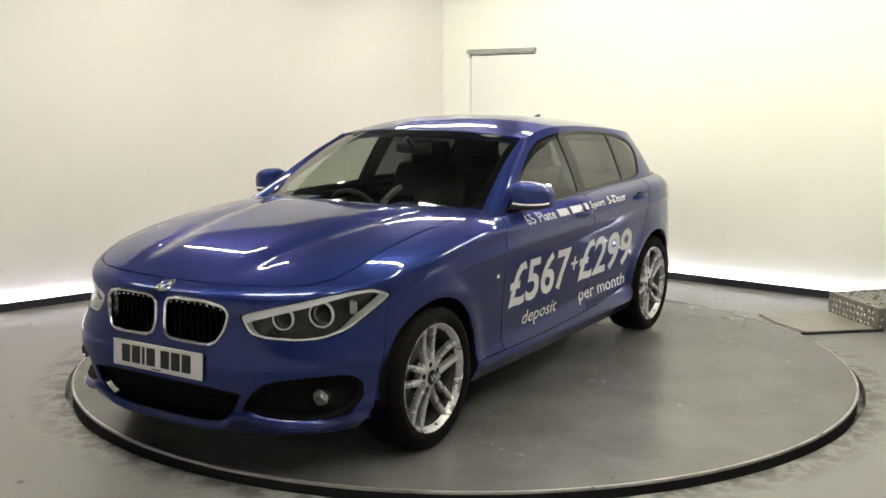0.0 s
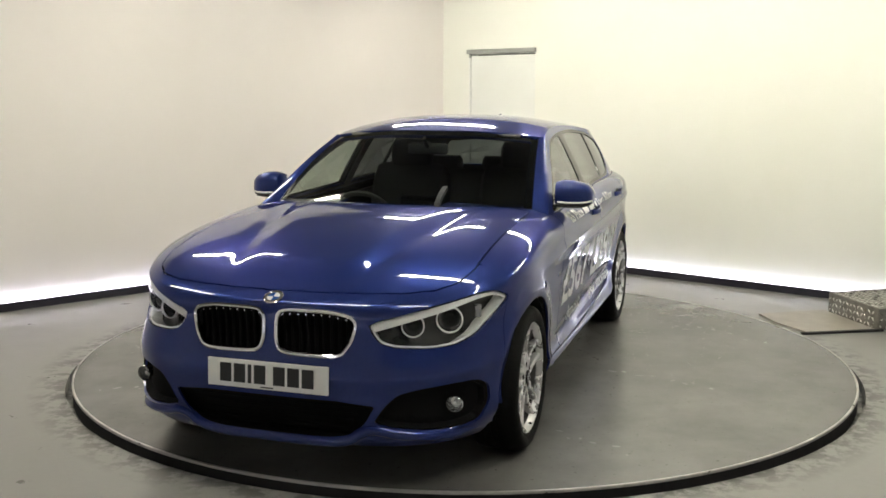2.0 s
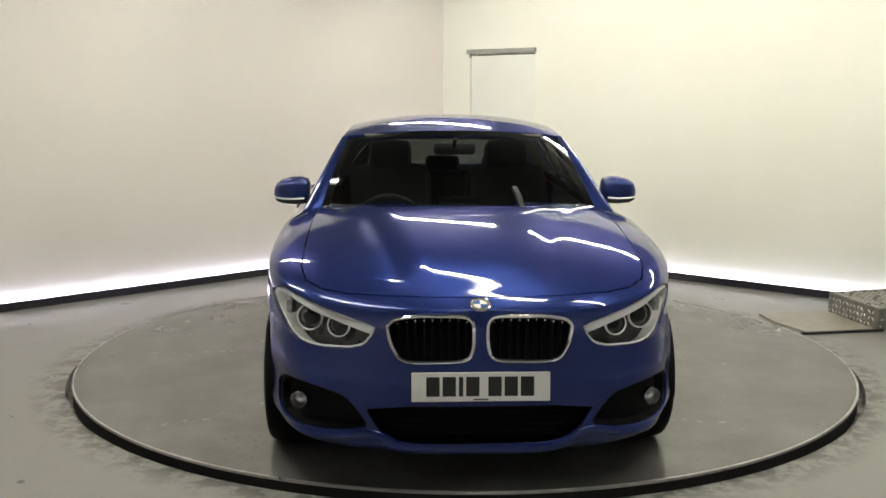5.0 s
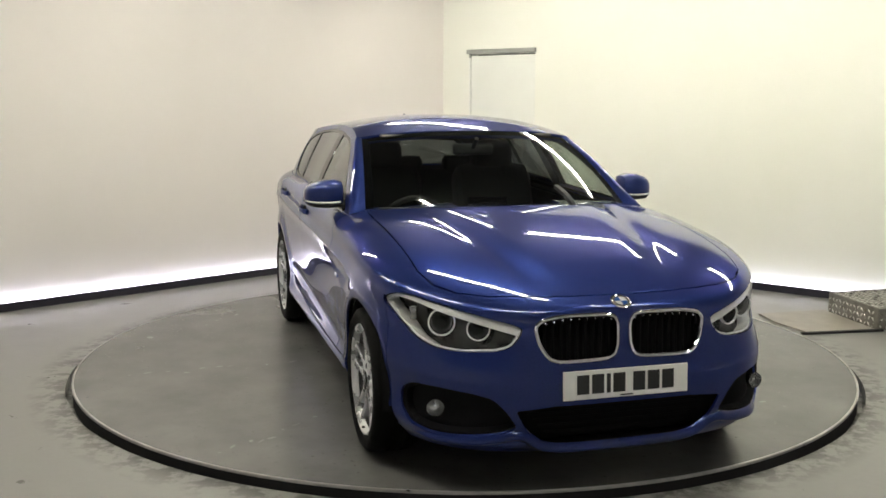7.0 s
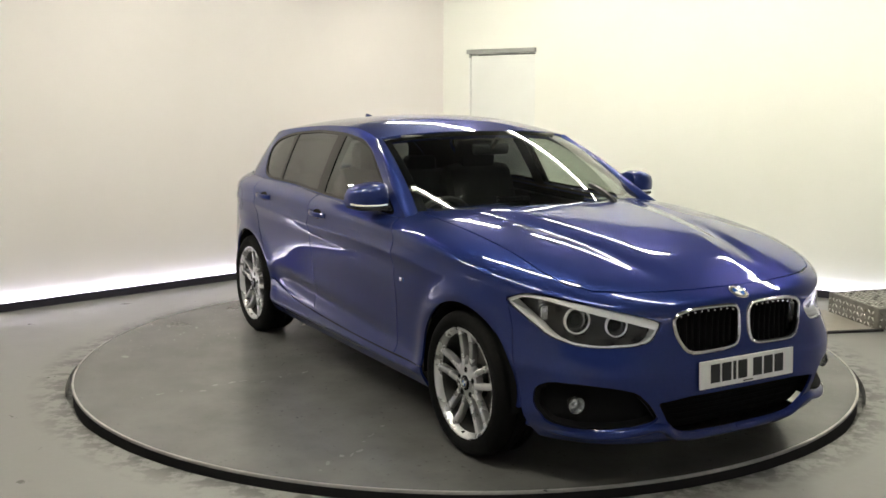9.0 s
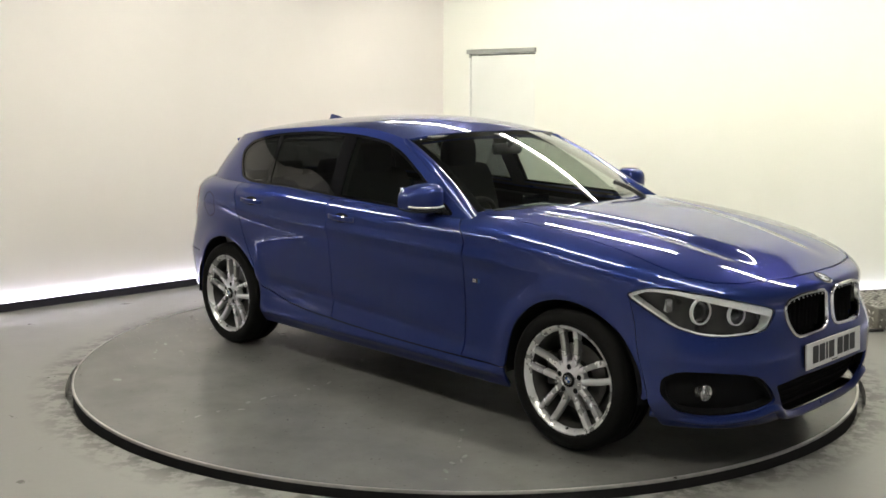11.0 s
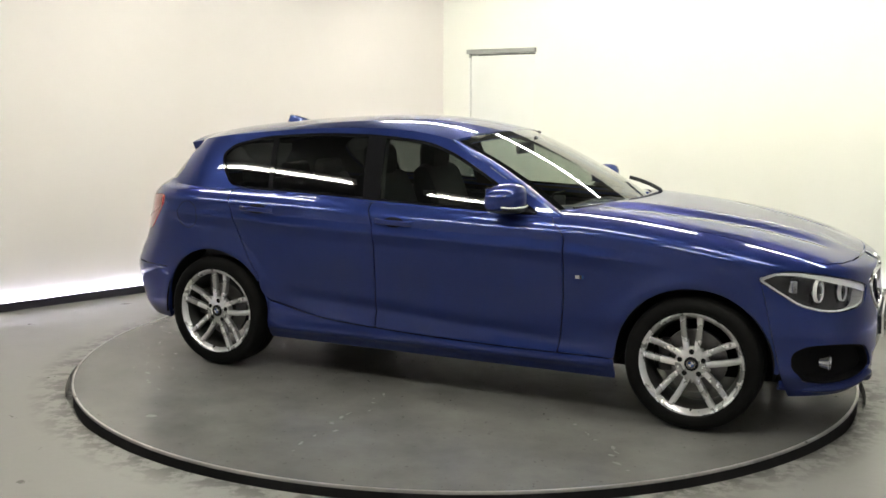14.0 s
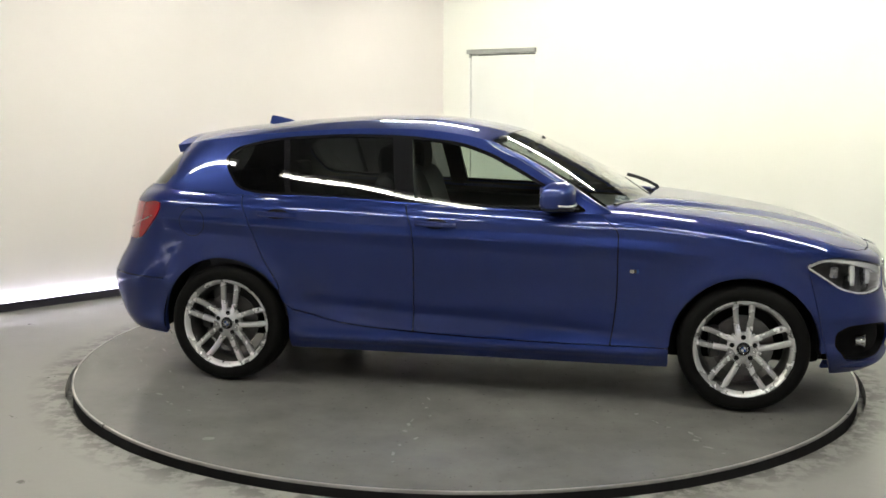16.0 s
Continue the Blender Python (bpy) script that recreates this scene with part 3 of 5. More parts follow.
M_ALLOY = vary(mat("silver_alloy", rough=0.3, metal=0.7), (0.58, 0.58, 0.585), (0.68, 0.68, 0.68), 9, 4, 0.22, 0.34)
# inner wheel metal, its colour darkened to paint the shade between spokes
M_ALLOYSHADE = vary(mat("dull_barrel_alloy", rough=0.5, metal=0.7), (0.030, 0.030, 0.030), (0.055, 0.053, 0.05), 7, 4, 0.4, 0.6)
M_TYRE = vary(mat("tyre_rubber", rough=0.7, spec=0.1), (0.0035, 0.0035, 0.0035), (0.007, 0.0068, 0.0065), 14, 5, 0.6, 0.85, 0.15, 90)
# disc steel toned down for the same shade behind the spokes
M_DISC = vary(mat("brake_steel", rough=0.35, metal=0.9), (0.10, 0.097, 0.093), (0.16, 0.155, 0.148), 12, 4, 0.3, 0.5)
M_TAILRED = mat("red_lamp_lens", (0.30, 0.003, 0.007), 0.12, coat=1.0)
M_TAILRED.node_tree.nodes["Principled BSDF"].inputs["Subsurface Weight"].default_value = 0.0
M_PLATE = vary(mat("plate_white", rough=0.35), (0.70, 0.70, 0.68), (0.78, 0.78, 0.76), 6, 3, 0.3, 0.45)
M_INK = mat("plate_black", (0.012, 0.012, 0.012), 0.45)
M_VINYL = vary(mat("white_vinyl", rough=0.45), (0.72, 0.73, 0.75), (0.80, 0.80, 0.82), 5, 3, 0.4, 0.5)
M_SEAT = vary(mat("dark_seat_cloth", rough=0.85), (0.009, 0.009, 0.0095), (0.017, 0.0165, 0.0165), 25, 5, 0.8, 0.95, 0.2, 200)
M_TRIM = vary(mat("cabin_plastic", rough=0.65), (0.013, 0.013, 0.014), (0.023, 0.022, 0.022), 18, 4, 0.55, 0.75)
M_LINER = vary(mat("roof_lining", rough=0.9), (0.10, 0.098, 0.092), (0.14, 0.137, 0.13), 12, 4)
M_REFLECT = vary(mat("lamp_reflector", rough=0.18, metal=0.9), (0.42, 0.42, 0.42), (0.60, 0.60, 0.60), 20, 3, 0.12, 0.25)
M_LAMPGREY = vary(mat("lamp_housing_dark", rough=0.3, metal=0.4), (0.018, 0.018, 0.018), (0.045, 0.044, 0.043), 14, 3, 0.22, 0.4)
M_LAMPWHITE = mat("lamp_light_guide", (0.88, 0.88, 0.86), 0.2, coat=0.5)
M_BADGEBLUE = mat("badge_blue", (0.02, 0.07, 0.24), 0.2, coat=1.0)
M_BADGEWHITE = mat("badge_white", (0.5, 0.51, 0.53), 0.2, coat=1.0)
M_MIRROR = mat("mirror_glass", (0.85, 0.86, 0.87), 0.02, 1.0)

# ---- the grids ----
CAR = new("car")
tagged(CAR, "dark blue hatchback, silver alloy wheels, white door lettering, on turntable", "car")

gx = np.linspace(-1.72, 1.76, 350)
v_low = np.linspace(0, 1, 74)
v_cap = np.linspace(0, radians(80), 22)[1:]
rows_y, rows_z = [], []
for v in v_low:
    z = 0.165 + (f_sh(gx) - 0.165) * v
    rows_z.append(z)
    rows_y.append(y_half(gx, z))
for a in v_cap:
    z = f_sh(gx) + (f_top(gx) - f_sh(gx)) * math.sin(a) ** (2 / 3)
    rows_z.append(z)
    rows_y.append(lower_half(gx, z) * taper(gx, z))
SIDE = np.stack([np.repeat(gx[:, None], len(rows_z), 1), np.array(rows_y).T, np.array(rows_z).T], 2)


def plan_grid(px, zs, angles, sign):
    """Iso-height outlines round the nose (sign 1) or the tail (-1), seen from a pivot on the centre line."""
    A, Z = np.meshgrid(angles, zs, indexing="ij")
    c, s = np.cos(A), np.sin(A)
    r = bisect(lambda q: y_half(px + sign * q * c, Z) - q * s, np.zeros(A.shape), np.full(A.shape, 1.3))
    return np.stack([px + sign * r * c, r * s, Z], 2)


def full(P):
    """Both halves of a grid that starts on the centre line."""
    return np.concatenate([(P * np.array([1, -1, 1]))[:0:-1], P], 0)


ang = np.concatenate([np.linspace(0, 0.9, 90), np.linspace(0.9, 1.45, 60)[1:]])
NOSE = full(plan_grid(1.10, np.linspace(0.165, 0.905, 106), ang, 1))
TAIL = full(plan_grid(-1.20, np.linspace(0.165, 1.30, 110), np.concatenate([np.linspace(0, 0.8, 60), np.linspace(0.8, 1.45, 40)[1:]]), -1))
hx, hy = np.meshgrid(np.linspace(0.68, 2.03, 120), np.linspace(-0.74, 0.74, 131), indexing="ij")
BONNET = np.stack([hx, hy, hood_z(hx, hy)], 2)
qx = np.linspace(-1.72, 0.80, 240)
qv = np.linspace(0, 1, 60)
qz = f_belt(qx)[:, None] + (f_rail(np.minimum(qx, 0.1)) - f_belt(qx))[:, None] * qv[None, :]
qxx = np.repeat(qx[:, None], 60, 1)
GREEN = np.stack([qxx, green_half(qxx, qz) * taper(qxx, qz), qz], 2)

# ---- outlines ----
WINDOW = rounded([(-1.275, 1.018), (-0.73, 1.006), (-0.36, 0.988), (0.35, 0.962), (0.60, 0.955), (0.40, 1.065), (0.22, 1.165), (0.06, 1.245), (-0.10, 1.297),
                  (-0.39, 1.328), (-0.77, 1.333), (-1.13, 1.308), (-1.33, 1.262), (-1.395, 1.205), (-1.375, 1.14)], 2)
KIDNEY = rounded([(0.026, 0.60), (0.026, 0.685), (0.05, 0.715), (0.235, 0.715), (0.325, 0.700), (0.350, 0.672), (0.335, 0.605), (0.305, 0.556), (0.265, 0.541), (0.07, 0.546), (0.04, 0.560)], 2)
HEADLAMP = rounded([(-1.168, 0.670), (-1.03, 0.708), (-0.877, 0.742), (-0.72, 0.765), (-0.65, 0.764), (-0.60, 0.750), (-0.552, 0.727), (-0.64, 0.668), (-0.74, 0.608),
                    (-0.85, 0.581), (-0.95, 0.577), (-1.08, 0.583), (-1.135, 0.598), (-1.162, 0.640)], 1)
FOG = rounded([(0.422, 0.292), (0.465, 0.358), (0.515, 0.408), (0.59, 0.427), (0.69, 0.438), (0.765, 0.436), (0.795, 0.40), (0.80, 0.33), (0.775, 0.266), (0.71, 0.248), (0.60, 0.252), (0.48, 0.268)], 1)
INTAKE = rounded([(-0.44, 0.376), (0.44, 0.376), (0.395, 0.295), (0.345, 0.238), (0.27, 0.210), (0.0, 0.200), (-0.27, 0.210), (-0.345, 0.238), (-0.395, 0.295)], 1)
TAILLAMP = rounded([(-1.735, 0.968), (-1.73, 0.915), (-1.87, 0.757), (-1.96, 0.742), (-2.20, 0.75), (-2.20, 0.93), (-1.93, 0.945)], 1)


def lines(P):
    return P[:, :, 0], np.abs(P[:, :, 1]), P[:, :, 2]


def hz(x, y):
    return (y - x) * 0.7071


PILLAR_LINE = curve([0.95, 1.0, 1.1, 1.2, 1.29, 1.40], [0.70, 0.60, 0.415, 0.235, 0.045, -0.03])
G = 0.003                                   # half of a shut gap
gap_front = curve([0.2, 0.3, 0.40, 0.63, 0.86, 0.95, 1.0], [0.69, 0.70, 0.715, 0.73, 0.73, 0.645, 0.58])
gap_mid = curve([0.2, 0.32, 0.59, 0.86, 0.99], [-0.31, -0.31, -0.305, -0.312, -0.36])
gap_rear = curve([0.32, 0.35, 0.41, 0.56, 0.71, 0.89, 1.03], [-0.66, -0.72, -0.955, -1.045, -1.13, -1.20, -1.265])
sill_line = curve([-1.0, -0.955, -0.70, -0.31, 0.70, 1.0], [0.42, 0.41, 0.352, 0.322, 0.302, 0.305])


def bumper_x(z):
    return 1.725 - 0.25 * (np.clip(z, 0, 0.72) - 0.34)


def build_shell():
    x, y, z = lines(SIDE)
    arch_f = np.hypot(x - AXLE, z - WHEEL_R) - ARCH_F
    arch_r = np.hypot(x + AXLE, z - WHEEL_R) - ARCH_R
    low_f = np.minimum(arch_f, np.where((np.abs(x - AXLE) < ARCH_F) & (z < WHEEL_R), -0.02, 1))
    low_r = np.minimum(arch_r, np.where((np.abs(x + AXLE) < ARCH_R) & (z < WHEEL_R), -0.02, 1))
    hood = inside(x, y, HOOD + [(p[0], -p[1]) for p in HOOD[::-1]])
    lamp = inside(hz(x, y), z, HEADLAMP)
    belt = f_belt(x) - z
    fender = np.minimum.reduce([x - gap_front(z) - G, bumper_x(z) - x - np.where(z < 0.70, 0.0012, 0.0), low_f, -hood - G, -lamp - G, z - 0.306, np.where(x < 0.70, 0.985 - z, 1)])
    both("front_wing", SIDE, fender, M_PAINT, CAR)
    fd = np.minimum.reduce([gap_front(z) - x - G, x - gap_mid(z) - G, z - sill_line(x) - G, belt])
    doors_f = both("front_door", SIDE, fd, M_PAINT, CAR)
    rd = np.minimum.reduce([gap_mid(z) - x - G, x - gap_rear(z) - G, z - sill_line(x) - G, belt])
    doors_r = both("rear_door", SIDE, rd, M_PAINT, CAR)
    tl = inside(x, z, TAILLAMP)
    qt = np.minimum.reduce([gap_rear(z) - x - G, low_r, belt, z - 0.245, x + 1.715, -tl - G,
                            np.where(z < 0.43, -0.97 - x, 1)])
    both("rear_wing", SIDE, qt, M_PAINT, CAR)
    sl = np.minimum.reduce([sill_line(x) - z - G, z - 0.200, x + 1.03, 1.02 - x, low_f, low_r])
    both("sill", SIDE, sl, M_PAINT, CAR, "blue side skirt")
    # near-black sheet behind the panels puts the shade into the gaps
    gap_sheet = np.minimum.reduce([low_f - 0.02, low_r - 0.02, belt - 0.02, z - 0.20, -lamp - 0.01, 1.62 - x, np.where(x > 0.75, 0.78 - z, 1)])
    both("inner_hull", sunk(SIDE, 0.022), gap_sheet, M_BLACKSHADE, CAR, "near-black inner sheet that puts shade into the panel gaps", depth=0)

    # nose
    x, y, z = lines(NOSE)
    h = hz(x, y)
    kid, lamp, fog, intake = inside(y, z, KIDNEY), inside(h, z, HEADLAMP), inside(y, z, FOG), inside(NOSE[:, :, 1], z, INTAKE)
    hood = inside(x, y, HOOD + [(p[0], -p[1]) for p in HOOD[::-1]])
    low = z - (0.178 + 0.015 * np.clip(y / 0.8, 0, 1))
    bump = np.minimum.reduce([x - bumper_x(z) - np.where(z < 0.70, 0.0012, 0.0), -kid, -lamp - G, -fog, -intake, -hood - G, low, np.hypot(x - AXLE, z - WHEEL_R) - ARCH_F])
    panel("front_bumper", NOSE, bump, M_PAINT, CAR, "blue front bumper with three openings", depth=0.011)
    # sunk near-black sheet paints the shade inside the lower intake
    deep = sunk(NOSE, 0.055)
    panel("lower_grille", deep, np.minimum(intake + 0.055, z - 0.172), M_BLACKSHADE, CAR, "near-black sheet for the shade in the lower air intake", depth=0)
    for flip in (False, True):
        half = NOSE[NOSE.shape[0] // 2:]
        xx, yy, zz = lines(half)
        # corner intakes and grille: shade painted by near-black sheets and edges
        panel("fog_recess", sunk(half, 0.045), inside(yy, zz, FOG) + 0.03, M_BLACKSHADE, CAR, "near-black sheet for the shade in the corner air intake", depth=0, flip=flip)
        panel("fog_tunnel", sunk(half, 0.0115), np.minimum(inside(yy, zz, FOG) + 0.004, 0.010 - inside(yy, zz, FOG)), M_BLACKSHADE, CAR, "black inner edge of the corner intake, deepened for shade", depth=0.045, flip=flip)
        panel("grille_backing", sunk(half, 0.05), inside(yy, zz, KIDNEY) + 0.015, M_BLACKSHADE, CAR, "near-black sheet for the shade in the grille cavity", depth=0, flip=flip)
        hl = inside(hz(xx, yy), zz, HEADLAMP)
        lampob = panel("headlamp", sunk(half, 0.075), hl + 0.03, M_LAMPGREY, CAR, "headlamp with twin projectors under clear lens", depth=0, flip=flip)
        panel("lens", sunk(half, 0.003), hl - 0.001, M_LENS, lampob, "clear lamp lens", depth=0.004, flip=flip)
        # bright surround inside the lens
        panel("lamp_bezel", sunk(half, 0.012), np.minimum(hl - 0.001, 0.009 - hl), M_LAMPWHITE, lampob, "bright lamp bezel", depth=0.05, flip=flip)
        brow_top = curve([-1.158, -1.03, -0.877, -0.70, -0.63, -0.56], [0.672, 0.708, 0.742, 0.762, 0.757, 0.727])
        brow = np.minimum(hl - 0.006, zz - brow_top(hz(xx, yy)) + 0.012 + 0.022 * sstep(-0.62, -0.95, hz(xx, yy)))
        panel("light_guide", sunk(half, 0.009), np.minimum(brow, 0.2), M_LAMPWHITE, lampob, "white brow light guide", depth=0.02, flip=flip)
        lampob["side"] = -1 if flip else 1

    # bonnet
    x, y, z = lines(BONNET)
    panel("bonnet", BONNET, inside(x, y, HOOD + [(p[0], -p[1]) for p in HOOD[::-1]]) - G, M_PAINT, CAR, "blue bonnet with raised centre creases", sharp=60)

    # tail
    x, y, z = lines(TAIL)
    tl = inside(x, z, TAILLAMP)
    glass = inside(TAIL[:, :, 1], z, rounded([(-0.665, 1.025), (0.665, 1.025), (0.63, 1.15), (0.59, 1.262), (-0.59, 1.262), (-0.63, 1.15)], 1))
    behind = -1.715 - x
    seam = 0.545 - z
    lamp_in = np.where(y > 0.36, tl, -0.5)
    panel("rear_bumper", TAIL, np.minimum.reduce([behind, seam - G, z - 0.235, np.hypot(x + AXLE, z - WHEEL_R) - ARCH_R]), M_PAINT, CAR, "blue rear bumper", depth=0.03)
    panel("tailgate", TAIL, np.minimum.reduce([behind, -seam - G, -lamp_in - G, -glass]), M_PAINT, CAR, "blue tailgate")
    panel("rear_window", sunk(TAIL, 0.006), np.minimum(glass - 0.002, behind), M_PRIVACY, CAR, "dark tinted rear window", depth=0.004)
    for flip in (False, True):
        half = TAIL[TAIL.shape[0] // 2:]
        xx, yy, zz = lines(half)
        ob = panel("tail_lamp", sunk(half, -0.002), np.minimum(inside(xx, zz, TAILLAMP) - 0.001, yy - 0.36), M_TAILRED, CAR, "red wrap-round tail lamp", depth=0.03, flip=flip)
        panel("lamp_core", sunk(half, -0.004), np.minimum.reduce([0.005 - np.abs(zz - 0.86 - 0.4 * (xx + 1.85)), inside(xx, zz, TAILLAMP) - 0.02, yy - 0.4]), M_REFLECT, ob, "bright inner lamp element", depth=0.004, flip=flip)
    # glasshouse frame: roof rail, pillars
    x, y, z = lines(GREEN)
    win = inside(x, z, WINDOW)
    apex = PILLAR_LINE
    frame_keep = np.minimum.reduce([-win, apex(z) - x - 0.002, x + 1.715])
    both("pillar_frame", GREEN, frame_keep, M_PAINT, CAR, "blue roof rail and pillars", depth=0.02)
    bp0 = curve([0.95, 1.33], [-0.315, -0.375])
    bp1 = curve([0.95, 1.33], [-0.405, -0.470])
    qp = curve([0.95, 1.33], [-1.000, -1.065])
    gl = sunk(GREEN, 0.007)
    for flip, da, db in ((False, doors_f[0], doors_r[0]), (True, doors_f[1], doors_r[1])):
        panel("door_glass", gl, np.minimum(win - 0.010, x - bp0(z)), M_GLASS, da, "clear side window", depth=0.003, flip=flip)
        panel("door_glass", gl, np.minimum.reduce([win - 0.010, bp1(z) - x, x - qp(z) - 0.012]), M_PRIVACY, db, "dark tinted side window", depth=0.003, flip=flip)
        panel("quarter_glass", gl, np.minimum.reduce([win - 0.010, qp(z) - 0.012 - x]), M_PRIVACY, CAR, "dark tinted quarter window", depth=0.003, flip=flip)
        panel("window_trim", sunk(GREEN, 0.002), np.minimum(win + 0.001, 0.014 - win), M_GLOSSBLK, CAR, "black window surround", depth=0.012, flip=flip)
        panel("centre_pillar", sunk(GREEN, 0.003), np.minimum.reduce([win - 0.008, bp0(z) + 0.006 - x, x - bp1(z) + 0.006]), M_GLOSSBLK, CAR, "gloss black centre pillar", depth=0.012, flip=flip)
        panel("glass_divider", sunk(GREEN, 0.003), np.minimum(win - 0.008, 0.016 - np.abs(x - qp(z))), M_GLOSSBLK, CAR, "black window divider", depth=0.012, flip=flip)
        panel("mirror_sail", sunk(GREEN, 0.004), np.minimum.reduce([win - 0.004, x - 0.47]), M_BLACK, CAR, "black mirror mount triangle", depth=0.01, flip=flip)

    # windscreen, roof and front pillars
    a = np.linspace(-1, 1, 61)
    b = np.linspace(0, 1, 40)
    A, B = np.meshgrid(a, b, indexing="ij")
    aa = np.abs(A) ** 2.2
    yr_top = float(green_half(0.04, f_rail(0.04))) - 0.028
    base = np.stack([0.925 - 0.255 * aa, 0.705 * A, 0.958 - 0.002 * aa], 2)
    topc = np.stack([0.150 - 0.105 * aa, yr_top * A, 1.343 - 0.040 * np.abs(A) ** 2.5], 2)
    scr = base * (1 - B[..., None]) + topc * B[..., None]
    scr = scr + (4 * B * (1 - B))[..., None] * np.array([0.012, 0, 0.022])
    panel("windscreen", scr, np.ones(A.shape), M_SCREEN, CAR, "curved laminated windscreen", depth=0.004)
    edge = np.minimum.reduce([0.035 - (1 - np.abs(A)) * 0.65 + 0.002, np.ones(A.shape)])
    band = np.maximum(edge, np.maximum(0.06 - (1 - B) * 0.9, 0.03 - B * 0.9))
    panel("screen_border", scr - np.array([0.003, 0, 0.003]), band, M_GLOSSBLK, CAR, "black border of the windscreen", depth=0)
    u = np.linspace(0, 1, 90)
    U, A2 = np.meshgrid(u, np.linspace(-1, 1, 81), indexing="ij")
    xf = 0.145 - 0.105 * np.abs(A2) ** 2.2
    xr = xf + (-1.765 - xf) * U
    zr = f_roof(xr)
    yr = green_half(xr, zr - RAIL_DROP) * taper(np.maximum(xr, -1.69), zr - RAIL_DROP)
    zz = zr - RAIL_DROP * np.abs(A2) ** 2.6
    ROOF = np.stack([xr, yr * A2, zz], 2)
    panel("roof", ROOF, np.ones(U.shape), M_PAINT, CAR, "blue roof with tail spoiler", depth=0.045, sharp=60)
    for sgn in (1, -1):
        bb = np.linspace(0, 1, 40)
        inner = scr[-1] if sgn > 0 else scr[0]
        inner = inner.copy()
        zin = inner[:, 2]
        xo = apex(np.clip(zin, 0.95, 1.40))
        outer = np.stack([xo, sgn * green_half(xo, zin) * taper(xo, zin), zin], 1)
        k = np.linspace(0, 1, 9)[None, :, None]
        strip = inner[:, None, :] * (1 - k) + outer[:, None, :] * k
        bul = (4 * k * (1 - k)) * np.array([0.010, 0.012 * sgn, 0.008])
        panel("front_pillar", strip + bul, np.ones(strip.shape[:2]), M_PAINT, CAR, "blue windscreen pillar", depth=0.0)


build_shell()



# ---- wheels ----
def build_wheel():
    """Outer face towards +y, hub at the origin of the part."""
    R = WHEEL_R
    barrel = [(0.226, 0.088), (0.218, 0.070), (0.205, 0.050), (0.200, -0.02), (0.214, -0.085), (0.228, -0.100), (0.236, -0.104), (0.232, -0.09), (0.222, -0.07), (0.212, 0.0), (0.222, 0.075)]
    wheel = part("wheel", lathe_bm(barrel, 64, "y", True), M_ALLOYSHADE, CAR, "five double-spoke silver alloy wheel with black tyre")
    lip = [(0.240, 0.094), (0.243, 0.100), (0.240, 0.106), (0.234, 0.105), (0.228, 0.099), (0.220, 0.088), (0.216, 0.080), (0.220, 0.076), (0.226, 0.084)]
    part("rim_lip", lathe_bm(lip, 72, "y", True), M_ALLOY, wheel, "polished outer rim")
    tyre = [(0.236, 0.098), (0.246, 0.108), (0.262, 0.1135), (0.278, 0.115), (0.292, 0.112), (0.303, 0.104), (0.310, 0.093), (0.3145, 0.075), (R, 0.05), (R, 0.035),
            (R - 0.006, 0.033), (R - 0.006, 0.027), (R, 0.025), (R, 0.004), (R - 0.006, 0.003), (R - 0.006, -0.003), (R, -0.004), (R, -0.025), (R - 0.006, -0.027), (R - 0.006, -0.033),
            (R, -0.035), (R, -0.05), (0.3145, -0.075), (0.303, -0.104), (0.278, -0.115), (0.246, -0.108), (0.232, -0.098), (0.225, 0.0)]
    part("tyre", lathe_bm(tyre, 84, "y", True), M_TYRE, wheel, "low-profile black tyre", sharp=50)
    part("bead_ring", lathe_bm([(0.2475, 0.109), (0.2505, 0.1115), (0.2535, 0.1115), (0.2535, 0.1095)], 72, "y", True), M_TYRE, wheel)
    hub = [(0.0, 0.088), (0.034, 0.088), (0.036, 0.085), (0.066, 0.084), (0.076, 0.078), (0.080, 0.060), (0.07, 0.03), (0.0, 0.03)]
    part("hub", lathe_bm(hub, 40, "y"), M_ALLOY, wheel)
    part("centre_cap", lathe_bm([(0.0, 0.0945), (0.026, 0.0935), (0.0325, 0.0905), (0.0335, 0.086), (0.0, 0.086)], 32, "y"), M_GLOSSBLK, wheel, "dark centre cap")
    emblem(wheel, Matrix.Translation((0, 0.0950, 0)), 0.021)
    prof = [(-0.0135, -0.018), (-0.0145, 0.0), (-0.0125, 0.008), (-0.006, 0.012), (0.006, 0.012), (0.0125, 0.008), (0.0145, 0.0), (0.0135, -0.018)]
    for k in range(5):
        a = radians(90 + 72 * k)
        for s in (-1, 1):
            pts = []
            for i in range(10):
                t = i / 9
                r = 0.052 + (0.226 - 0.052) * t
                side = s * (0.021 + 0.015 * math.sin(min(t * 1.25, 1) * math.pi / 2) + 0.003 * t)
                yy = 0.074 - 0.006 * math.sin(math.pi * t) + 0.010 * t
                pts.append((r * math.cos(a) - side * math.sin(a), yy, r * math.sin(a) + side * math.cos(a)))
            part("spoke", sweep_bm(pts, prof, up=(0, 1, 0)), M_ALLOY, wheel)
        c = (0.056 * math.cos(a), 0.0, 0.056 * math.sin(a))
        # bolt stands proud of the hub; its black paints the recess's shade
        bm = lathe_bm([(0.0, 0.0862), (0.006, 0.0862), (0.0065, 0.0852), (0.0115, 0.0856), (0.0128, 0.084), (0.0128, 0.06)], 14, "y")
        bmesh.ops.translate(bm, vec=c, verts=bm.verts)
        part("bolt", bm, M_BLACKSHADE, wheel, "wheel bolt blackened for the shade of its recess")
        # web between neighbouring pairs at the hub
        a2 = a + radians(36)
